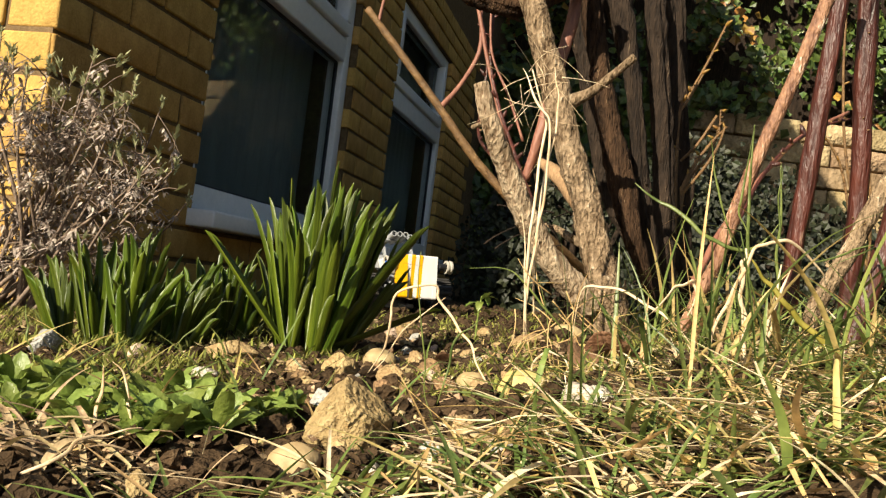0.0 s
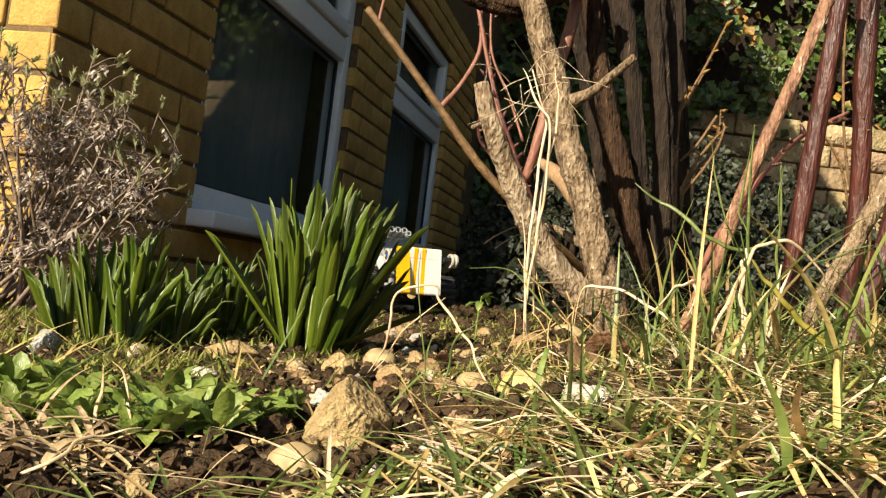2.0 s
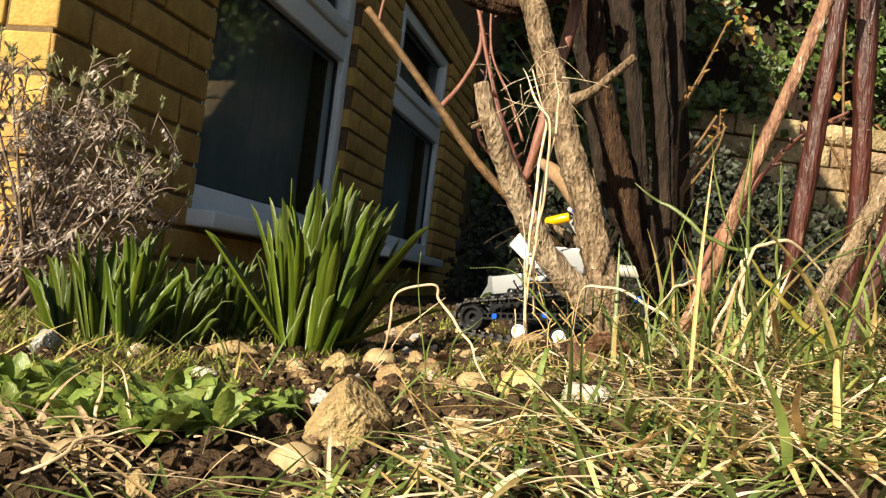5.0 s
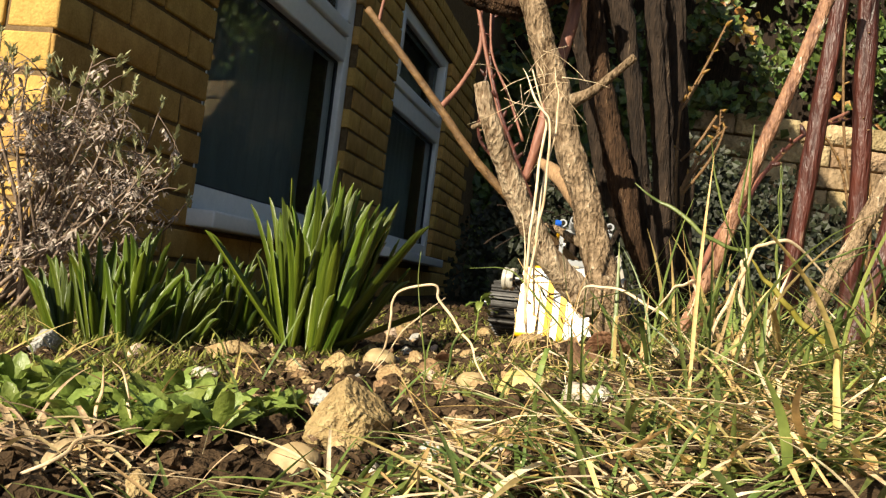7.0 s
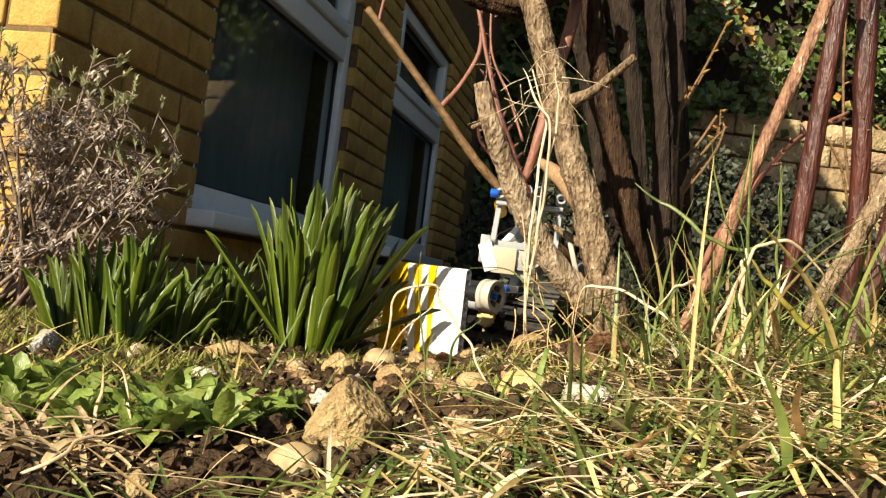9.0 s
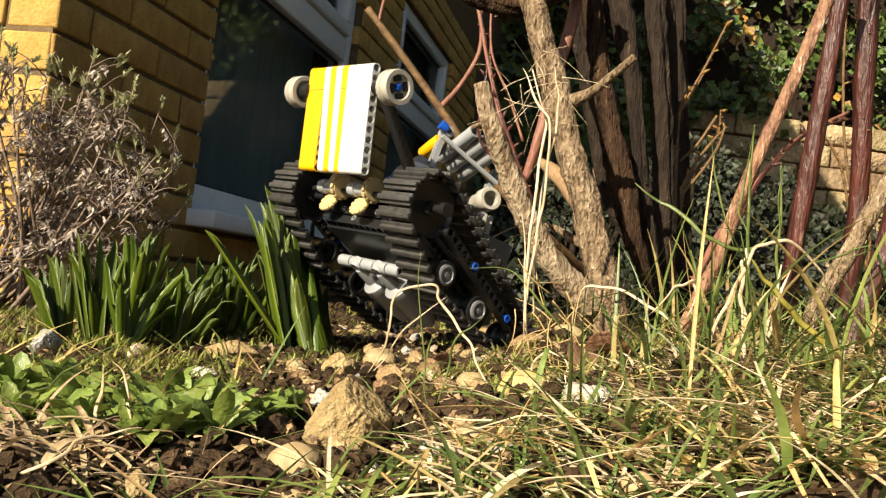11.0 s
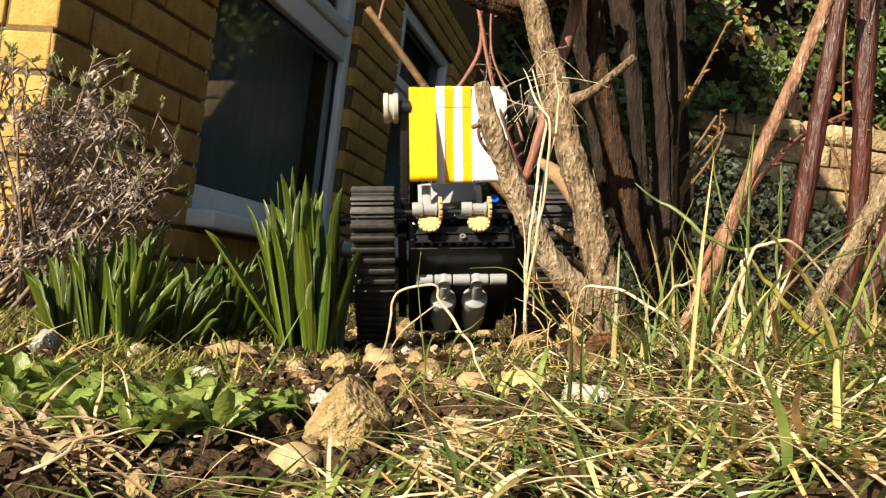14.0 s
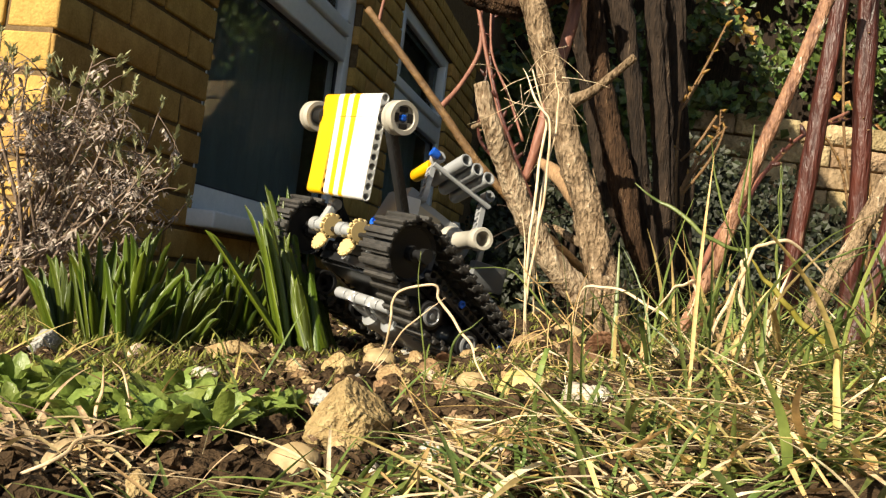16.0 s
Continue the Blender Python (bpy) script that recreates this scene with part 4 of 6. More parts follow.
stalk("dry bleached grass stalk bent over the soil", STRAW, [(0.034, 0.423, 0.012, 0.00023), (0.020, 0.442, 0.035, 0.00070), (0.004, 0.451, 0.054, 0.00079), (-0.003, 0.450, 0.064, 0.00071), (-0.023, 0.461, 0.057, 0.00065), (-0.024, 0.462, 0.035, 0.00065), (-0.033, 0.473, 0.011, 0.00020)])
stalk("dry bleached grass stalk bent over the soil", STRAW, [(-0.031, 0.473, 0.011, 0.00017), (-0.016, 0.462, 0.036, 0.00049), (0.004, 0.451, 0.057, 0.00019)])
stalk("arching bleached grass stalk", STRAW, [(0.128, 0.423, -0.005, 0.00041), (0.129, 0.422, 0.027, 0.00118), (0.130, 0.421, 0.050, 0.00089), (0.110, 0.430, 0.066, 0.00083), (0.092, 0.440, 0.073, 0.00078), (0.077, 0.450, 0.070, 0.00071), (0.078, 0.462, 0.031, 0.00017)])
stalk("upright dry grass stalk beside the shrub", STRAW, [(0.058, 0.502, 0.035, 0.00022), (0.053, 0.500, 0.065, 0.00071), (0.055, 0.499, 0.096, 0.00079), (0.056, 0.498, 0.131, 0.00079), (0.056, 0.496, 0.165, 0.00071), (0.046, 0.506, 0.183, 0.00081), (0.036, 0.515, 0.205, 0.00016)])
stalk("upright dry grass stalk beside the shrub", STRAW, [(0.054, 0.502, 0.038, 0.00019), (0.050, 0.500, 0.079, 0.00053), (0.045, 0.498, 0.112, 0.00019)])
stalk("upright bleached grass stem", STRAW, [(0.149, 0.382, 0.019, 0.00033), (0.142, 0.381, 0.051, 0.00094), (0.136, 0.380, 0.084, 0.00021)])
stalk("bleached grass stem bent at the top", STRAW, [(0.163, 0.402, 0.031, 0.00035), (0.158, 0.401, 0.057, 0.00092), (0.168, 0.410, 0.083, 0.00072), (0.175, 0.419, 0.092, 0.00018)])
stalk("long green blade of grass arching to the side", BLADE, [(0.104, 0.477, 0.135, 0.00021), (0.126, 0.468, 0.122, 0.00116), (0.150, 0.459, 0.106, 0.00114), (0.168, 0.459, 0.103, 0.00097), (0.183, 0.458, 0.119, 0.00020)])
stalk("broad yellowing blade of grass", BLADE_YELLOW, [(0.139, 0.379, 0.095, 0.00028), (0.152, 0.380, 0.081, 0.00121), (0.167, 0.380, 0.067, 0.00147), (0.190, 0.381, 0.047, 0.00147), (0.210, 0.382, 0.028, 0.00042)])
stalk("upright green blade of grass", BLADE, [(0.146, 0.419, 0.100, 0.00021), (0.134, 0.418, 0.130, 0.00059), (0.128, 0.417, 0.155, 0.00010)])
stalk("upright green blade of grass", BLADE, [(0.144, 0.399, 0.105, 0.00020), (0.139, 0.398, 0.123, 0.00063), (0.141, 0.396, 0.159, 0.00010)])
stalk("upright green blade of grass", BLADE, [(0.168, 0.419, 0.094, 0.00018), (0.166, 0.418, 0.120, 0.00052), (0.164, 0.417, 0.148, 0.00010)])
stalk("upright green blade of grass", BLADE, [(0.175, 0.399, 0.095, 0.00020), (0.193, 0.399, 0.102, 0.00056), (0.205, 0.399, 0.109, 0.00012)])
stalk("orange-brown dead grass blade", STRAW, [(0.125, 0.381, 0.044, 0.00033), (0.131, 0.380, 0.071, 0.00094), (0.141, 0.379, 0.097, 0.00080), (0.155, 0.379, 0.103, 0.00080), (0.173, 0.389, 0.094, 0.00062), (0.187, 0.400, 0.083, 0.00017)])
stalk("orange-brown dead grass blade", STRAW, [(0.121, 0.400, 0.064, 0.00022), (0.123, 0.400, 0.080, 0.00078), (0.113, 0.400, 0.076, 0.00085), (0.102, 0.400, 0.061, 0.00022)])
stalk("green blade of grass leaning", BLADE, [(0.004, 0.332, 0.017, 0.00020), (0.009, 0.331, 0.040, 0.00052), (0.018, 0.331, 0.054, 0.00010)])
stalk("green blade of grass leaning", BLADE, [(-0.122, 0.402, 0.018, 0.00017), (-0.110, 0.402, 0.036, 0.00049), (-0.097, 0.401, 0.046, 0.00010)])
stalk("green blade of grass leaning", BLADE, [(0.003, 0.363, 0.007, 0.00016), (-0.005, 0.361, 0.040, 0.00038), (-0.010, 0.360, 0.077, 0.00009)])
stalk("green blade of grass leaning", BLADE, [(0.081, 0.501, 0.041, 0.00028), (0.063, 0.501, 0.060, 0.00071), (0.042, 0.500, 0.078, 0.00044), (0.017, 0.500, 0.076, 0.00012)])
stalk("broad green blade of grass lying low", BLADE, [(0.055, 0.303, 0.007, 0.00030), (0.032, 0.303, 0.008, 0.00095), (0.006, 0.303, 0.002, 0.00095), (-0.020, 0.303, -0.000, 0.00095), (-0.035, 0.303, -0.000, 0.00022)])
stalk("green blade of grass lying low", BLADE, [(0.088, 0.322, 0.013, 0.00028), (0.058, 0.332, 0.023, 0.00087), (0.029, 0.342, 0.021, 0.00072), (0.006, 0.352, 0.021, 0.00017)])
stalk("green blade of grass lying low", BLADE, [(-0.154, 0.333, 0.004, 0.00016), (-0.142, 0.342, 0.014, 0.00048), (-0.126, 0.352, 0.027, 0.00011)])
stalk("upright green blade of grass", BLADE, [(-0.180, 0.383, 0.008, 0.00023), (-0.184, 0.382, 0.023, 0.00060), (-0.186, 0.382, 0.034, 0.00014)])
stalk("thick bleached dead grass blade on soil", STRAW, [(-0.123, 0.243, -0.008, 0.00019), (-0.106, 0.243, 0.000, 0.00059), (-0.098, 0.253, 0.007, 0.00053), (-0.087, 0.263, 0.009, 0.00013)])
stalk("bleached dead grass blade on soil", STRAW, [(-0.117, 0.303, -0.010, 0.00022), (-0.121, 0.313, 0.005, 0.00077), (-0.120, 0.312, 0.020, 0.00019)])
stalk("bleached dead grass blade on soil", STRAW, [(-0.107, 0.313, -0.002, 0.00027), (-0.110, 0.313, 0.010, 0.00066), (-0.116, 0.312, 0.022, 0.00015)])
stalk("long dry straw lying across the soil", STRAW, [(0.009, 0.343, 0.012, 0.00021), (0.035, 0.342, 0.013, 0.00060), (0.062, 0.342, 0.015, 0.00054), (0.085, 0.352, 0.021, 0.00013)])
stalk("long dry straw lying across the soil", STRAW, [(-0.000, 0.303, 0.006, 0.00019), (0.024, 0.313, 0.009, 0.00055), (0.054, 0.313, 0.011, 0.00015)])
stalk("long dry straw lying across the soil", STRAW, [(0.017, 0.283, 0.004, 0.00017), (0.043, 0.302, 0.015, 0.00048), (0.070, 0.312, 0.018, 0.00013)])
stalk("curled dry grass on the soil", STRAW, [(0.057, 0.422, 0.018, 0.00021), (0.052, 0.422, 0.032, 0.00059), (0.063, 0.422, 0.037, 0.00067), (0.071, 0.422, 0.028, 0.00018)])

stalk("upright dry grass stalk beside the shrub", STRAW, [(0.055, 0.501, 0.042, 0.00075), (0.051, 0.500, 0.086, 0.00088), (0.052, 0.508, 0.131, 0.00090), (0.054, 0.516, 0.173, 0.00085), (0.043, 0.524, 0.208, 0.00043)])
stalk("upright dry grass stalk beside the shrub", STRAW, [(0.061, 0.511, 0.052, 0.00069), (0.055, 0.509, 0.093, 0.00076), (0.058, 0.517, 0.140, 0.00078), (0.062, 0.526, 0.182, 0.00065), (0.059, 0.534, 0.213, 0.00029)])
stalk("upright dry grass stalk beside the shrub", STRAW, [(0.159, 0.422, 0.033, 0.00097), (0.154, 0.420, 0.067, 0.00108), (0.151, 0.419, 0.089, 0.00103), (0.152, 0.419, 0.100, 0.00057)])
stalk("upright dry grass stalk beside the shrub", STRAW, [(0.165, 0.412, 0.029, 0.00083), (0.165, 0.411, 0.057, 0.00095), (0.166, 0.410, 0.074, 0.00083), (0.169, 0.414, 0.094, 0.00039)])
stalk("upright dry grass stalk beside the shrub", STRAW, [(0.107, 0.363, -0.000, 0.00098), (0.113, 0.372, 0.024, 0.00138), (0.121, 0.391, 0.043, 0.00119), (0.125, 0.401, 0.053, 0.00081)])
stalk("upright green blade of grass", BLADE, [(0.163, 0.431, 0.044, 0.00087), (0.157, 0.429, 0.090, 0.00105), (0.153, 0.427, 0.134, 0.00076), (0.152, 0.426, 0.165, 0.00023)])
stalk("upright green blade of grass", BLADE, [(0.148, 0.451, 0.053, 0.00092), (0.142, 0.450, 0.070, 0.00122), (0.133, 0.449, 0.100, 0.00031)])
stalk("upright green blade of grass", BLADE, [(0.148, 0.461, 0.046, 0.00094), (0.151, 0.460, 0.074, 0.00106), (0.156, 0.459, 0.106, 0.00031)])
stalk("upright green blade of grass", BLADE, [(0.182, 0.441, 0.051, 0.00078), (0.176, 0.439, 0.102, 0.00089), (0.172, 0.437, 0.149, 0.00024)])


# ---- stones ----
STONE_COUNT = [0]


def stone(label, material, x, y, w, h, peak=False):
    STONE_COUNT[0] += 1
    k = STONE_COUNT[0]
    rnd = random.Random(100 + k)
    smooth = material in (STONE_CREAM, STONE_YELLOW)
    bm = bmesh.new()
    bmesh.ops.create_icosphere(bm, subdivisions=5 if w > 0.02 else 4, radius=1.0)
    cuts = [(Vector((rnd.uniform(-1, 1), rnd.uniform(-1, 0.6), rnd.uniform(-0.3, 1))).normalized(), rnd.uniform(0.45, 0.78)) for _ in range(0 if smooth else 13)]
    if peak:
        cuts = [(Vector(n_).normalized(), lim) for n_, lim in (((-0.8, -0.25, 0.55), 0.50), ((0.55, -0.3, 0.75), 0.52), ((0.15, -0.95, 0.25), 0.55), ((-0.35, -0.75, 0.45), 0.60), ((0.75, -0.6, 0.1), 0.72))]
    for v in bm.verts:
        d = v.co.normalized()
        r = 1.0 + (0.15 if smooth else 0.26) * noise.noise(d * 1.2 + Vector((k * 5, 0, 0)))
        for n_, lim in cuts:
            r = min(r, lim / max(d.dot(n_), 0.05)) if d.dot(n_) > 0.1 else r
        if not smooth:
            pits = noise.noise(d * 5 + Vector((k, 2, 0)))
            r += 0.06 * pits + 0.03 * noise.noise(d * 12 + Vector((k, 2, 0))) - 0.10 * max(0.0, noise.noise(d * 3.2 + Vector((k, 9, 0))) - 0.25)
        v.co = Vector((d.x * r * w * 0.55, d.y * r * w * 0.5, d.z * r * h * 0.62))
    bmesh.ops.rotate(bm, matrix=Matrix.Rotation(rnd.uniform(-0.2, 0.2), 3, "Y"), verts=bm.verts)
    ob = part("stone", bm, material, None)
    ob.matrix_world = Matrix.Translation((x, y + w * 0.3, g(x, y) + h * 0.40))
    tagged(ob, label, "stone", "stones on the soil")


stone("angular tan flint stone with a broken face", STONE_TAN, -0.031, 0.330, 0.0310, 0.0262, True)
stone("smooth cream pebble on the soil", STONE_CREAM, -0.040, 0.271, 0.0152, 0.0112)
stone("small pinkish angular stone half sunk in soil", STONE_PINK, -0.215, 0.608, 0.0213, 0.0147)
stone("flat ochre stone under the leaves", STONE_TAN, -0.155, 0.633, 0.0512, 0.0196)
stone("pale flint chip half sunk in soil", STONE_WHITE, -0.141, 0.518, 0.0195, 0.0091)
stone("hollow ochre flint stone half sunk in soil", STONE_TAN, -0.059, 0.559, 0.0301, 0.0188)
stone("rounded cream stone half sunk in soil", STONE_CREAM, -0.037, 0.615, 0.0232, 0.0149)
stone("smooth yellow pebble half sunk in soil", STONE_YELLOW, 0.046, 0.394, 0.0223, 0.0122)
stone("small cream stone half sunk in soil", STONE_CREAM, 0.024, 0.462, 0.0143, 0.0093)
stone("chalky pale stone in the grass", STONE_WHITE, 0.067, 0.322, 0.0239, 0.0135)
stone("grey-white flint stone half sunk in soil", STONE_GREY, 0.028, 0.259, 0.0174, 0.0097)
stone("small cream stone half sunk in soil", STONE_CREAM, -0.065, 0.353, 0.0095, 0.0057)
stone("small white flint chip half sunk in soil", STONE_WHITE, -0.015, 0.267, 0.0108, 0.0072)
stone("small tan stone half sunk in soil", STONE_TAN, -0.031, 0.313, 0.0093, 0.0071)
stone("small tan stone half sunk in soil", STONE_TAN, -0.018, 0.507, 0.0226, 0.0137)
stone("small brown stone half sunk in soil", STONE_BROWN, -0.063, 0.411, 0.0183, 0.0111)
stone("grey flint chip beside a larger stone", STONE_GREY, -0.048, 0.385, 0.0129, 0.0155)
stone("flat tan stone by the shrub", STONE_TAN, 0.081, 0.648, 0.0394, 0.0149)
stone("small yellow pebble half sunk in soil", STONE_YELLOW, 0.092, 0.508, 0.0151, 0.0103)
stone("small brown stone half sunk in soil", STONE_BROWN, 0.001, 0.570, 0.0231, 0.0131)
stone("small tan stone half sunk in soil", STONE_TAN, -0.092, 0.576, 0.0194, 0.0132)
stone("grey stone at the bed edge", STONE_GREY, -0.298, 0.643, 0.0260, 0.0199)
stone("small white flint chip half sunk in soil", STONE_WHITE, -0.006, 0.239, 0.0112, 0.0064)
stone("small cream stone half sunk in soil", STONE_CREAM, 0.020, 0.308, 0.0124, 0.0062)
stone("small pinkish angular stone half sunk in soil", STONE_PINK, -0.130, 0.273, 0.0091, 0.0073)
stone("small tan stone half sunk in soil", STONE_TAN, 0.069, 1.076, 0.0291, 0.0145)
stone("small tan stone half sunk in soil", STONE_TAN, -0.038, 1.203, 0.0325, 0.0146)
stone("small cream stone half sunk in soil", STONE_CREAM, 0.214, 1.303, 0.0440, 0.0211)
stone("small tan stone half sunk in soil", STONE_TAN, -0.080, 0.244, 0.0114, 0.0065)
stone("small brown stone half sunk in soil", STONE_BROWN, 0.006, 0.271, 0.0091, 0.0065)
stone("small cream stone half sunk in soil", STONE_CREAM, 0.055, 0.206, 0.0083, 0.0055)
stone("small tan stone half sunk in soil", STONE_TAN, 0.017, 0.347, 0.0107, 0.0061)


def scatter_stones():
    rnd = random.Random(58)
    kinds = ((STONE_TAN, "small ochre flint half sunk in soil"), (STONE_TAN, "small ochre flint half sunk in soil"), (STONE_BROWN, "small brown stone half sunk in soil"), (STONE_BROWN, "small brown stone half sunk in soil"), (STONE_PINK, "small pinkish angular stone half sunk in soil"), (STONE_GREY, "small grey flint chip half sunk in soil"))
    for i in range(64):
        y = rnd.uniform(0.42, 1.15)
        x = rnd.uniform(-0.26, 0.16) * (y + 0.05) if i % 3 else rnd.uniform(-0.05, 0.06)
        w = rnd.uniform(0.007, 0.019) * (0.75 + 0.4 * y)
        m, label = kinds[rnd.randrange(6)]
        stone(label, m, x, y, w, w * rnd.uniform(0.45, 0.75))
    for i in range(14):
        y = rnd.uniform(0.23, 0.42)
        w = rnd.uniform(0.005, 0.011)
        m, label = kinds[rnd.randrange(6)]
        stone(label, m, rnd.uniform(-0.36, 0.16) * y, y, w, w * rnd.uniform(0.5, 0.8))


scatter_stones()


# ---- lavender against the wall ----
def lavender():
    """A leggy bush: bare woody stems from one foot, forking twigs, drooping tufts of withered leaves and fresh tips at the ends."""
    rnd = random.Random(33)
    base = thing("lavender_bush", "grey half-dry lavender bush against the brick corner", "shrub")
    lv, lf, dv, df, tv, tf = [], [], [], [], [], []
    crown = ((-0.70, 0.40), (-0.60, 0.375), (-0.56, 0.335), (-0.47, 0.33), (-0.41, 0.265), (-0.375, 0.20), (-0.345, 0.10))

    def top(x):
        for (a, p), (b, q) in zip(crown, crown[1:]):
            if x < b:
                return p + (q - p) * max(0.0, (x - a) / (b - a))
        return 0.1

    def tuft(p, way, green):
        n = rnd.randrange(9, 16) if green else rnd.randrange(10, 17)
        for _ in range(n):
            an = rnd.uniform(0, 6.283)
            if green:
                d = (way * 1.2 + Vector((math.cos(an), math.sin(an), rnd.uniform(0, 0.8))) * 0.8).normalized()
                ribbon(lv, lf, p + way * rnd.uniform(-0.012, 0.006), d, rnd.uniform(0.008, 0.016), rnd.uniform(0.0022, 0.0040), rnd.uniform(0, 0.5), rnd, 4)
            else:
                d = Vector((math.cos(an), math.sin(an), rnd.uniform(-1.4, 0.3))).normalized()
                ribbon(dv, df, p - way * rnd.uniform(0, 0.030), d, rnd.uniform(0.007, 0.017), rnd.uniform(0.0020, 0.0042), rnd.uniform(0.8, 2.8), rnd, 4)

    for i in range(30):
        x1 = rnd.uniform(-0.60, -0.36) if i % 6 else rnd.uniform(-0.72, -0.60)
        z1 = top(x1) * rnd.uniform(0.60, 0.96)
        x0, y0 = -0.60 + rnd.uniform(-0.05, 0.05), 1.17 + rnd.uniform(-0.03, 0.03)
        z0 = g(x0, y0) - 0.01
        y1 = 1.17 + rnd.uniform(-0.09, 0.09)
        mid = (x0 + (x1 - x0) * 0.42 + rnd.uniform(-0.02, 0.02), (y0 + y1) / 2, z0 + (z1 - z0) * 0.36)
        pts = [(x0, y0, z0, 0.0040), (*mid, 0.0026), (x0 + (x1 - x0) * 0.8, y1, z0 + (z1 - z0) * 0.72, 0.0016), (x1, y1, z1, 0.0010)]
        v, f = tube(pts, 7, 6, 0.16, 1.0, i)
        raw("stem", v, f, LAV_STEM, base)
        run = spline([Vector(p) for p in pts], 6)
        tuft(run[-1].xyz, Vector((0, 0, 1)), True)
        for k in range(10):
            q = run[rnd.randrange(5, len(run) - 1)]
            way = Vector((rnd.uniform(-0.7, 0.9), rnd.uniform(-0.6, 0.5), rnd.uniform(-0.2, 1.0))).normalized()
            ln = rnd.uniform(0.025, 0.075)
            e = q.xyz + way * ln + Vector((0, 0, -0.010))
            if e.x > -0.335 or e.z > top(e.x) or e.z < 0.0:
                continue
            o = len(tv)
            vv, ff = tube([(*q.xyz, 0.0010), (*(q.xyz + way * ln * 0.55), 0.0008), (*e, 0.0005)], 4, 3, 0.0)
            tv.extend(vv)
            tf.extend(tuple(a + o for a in fc) for fc in ff)
            tuft(e, way, e.z > top(e.x) * 0.80 or rnd.random() < 0.10)
            if ln > 0.04:
                tuft(q.xyz.lerp(e, 0.6), way, False)
    tagged(raw("twig_growth", tv, tf, LAV_STEM, base), "fine forking twigs", kind="stuff")
    tagged(raw("green_tip_foliage", lv, lf, LAV_LEAF, base), "silvery green leaf tips", kind="stuff")
    tagged(raw("dry_foliage", dv, df, LAV_DRY, base), "grey withered leaves", kind="stuff")


lavender()


# ---- ivy and hedge over the garden wall ----
def leaf_mass(verts, faces, c, size, rnd):
    n_ = Vector((rnd.uniform(-0.7, 0.7), -1, rnd.uniform(-0.5, 0.9))).normalized()
    t = n_.orthogonal().normalized()
    t = Matrix.Rotation(rnd.uniform(0, 6.28), 3, n_) @ t
    b = n_.cross(t)
    o = len(verts)
    for u, w, h in ((0, -0.5, 0), (0.5, -0.1, 0.12), (0.28, 0.2, 0.05), (0, 0.62, -0.1), (-0.28, 0.2, 0.05), (-0.5, -0.1, 0.12)):
        verts.append(c + (t * u + b * w + n_ * h) * size)
    faces.append((o, o + 1, o + 2, o + 3))
    faces.append((o, o + 3, o + 4, o + 5))


def ivy_hedge():
    rnd = random.Random(41)
    v, f, dv, df = [], [], [], []
    for _ in range(15000):
        x = rnd.uniform(-0.5, 4.6)
        h = rnd.random() ** 0.8
        z = GW_TOP - 0.12 + h * 2.0
        bulge = 0.32 * noise.noise(Vector((x * 1.8, z * 1.8, 2))) + 0.2 * noise.noise(Vector((x * 5, z * 5, 4)))
        if z < GW_TOP + 0.05 + 0.25 * noise.noise(Vector((x * 2.5, 0, 9))) - 0.1 and rnd.random() < 0.8:
            continue
        c = Vector((x, GW_Y - 0.02 - bulge - rnd.random() ** 2 * 0.1 + rnd.uniform(0, 0.25), z))
        if rnd.random() < 0.06 and noise.noise(Vector((x * 2, z * 2, 7))) > 0.0:
            leaf_mass(dv, df, c, rnd.uniform(0.05, 0.09), rnd)
        else:
            if noise.noise(Vector((x * 3.2, z * 3.2, 11))) < -0.02 and rnd.random() < 0.93:
                continue
            leaf_mass(v, f, c, rnd.uniform(0.03, 0.075), rnd)
    # lower ivy added to darken the shaded wall and its reflection in the panes
    for _ in range(9000):
        x = rnd.uniform(-0.5, 2.0) if rnd.random() < 0.6 else rnd.uniform(3.3, 5.2)
        z = rnd.uniform(-0.05, GW_TOP + 0.1)
        if x < 3.0 and x > 1.55 + 0.25 * noise.noise(Vector((z * 3, 0, 5))):
            continue
        c = Vector((x, GW_Y - 0.06 - 0.15 * abs(noise.noise(Vector((x * 3, z * 3, 3)))) - rnd.random() ** 2 * 0.1, z))
        leaf_mass(v, f, c, rnd.uniform(0.05, 0.10), rnd)
    base = thing("ivy_hedge", "sunlit ivy over the garden wall, lower growth added for dark shade", "ivy")
    tagged(raw("foliage", v, f, IVY, base, smooth=False), "glossy green ivy leaves", kind="stuff")
    tagged(raw("dry_foliage", dv, df, IVY_DRY, base, smooth=False), "orange and yellow old leaves", kind="stuff")
    # dark box behind the leaves stands in for the shade between them
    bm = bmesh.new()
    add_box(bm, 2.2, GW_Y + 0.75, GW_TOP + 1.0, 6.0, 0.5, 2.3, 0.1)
    part("inner_shade_box", bm, BARK_DARK, base, "dark box for the shade deep in the hedge")


ivy_hedge()


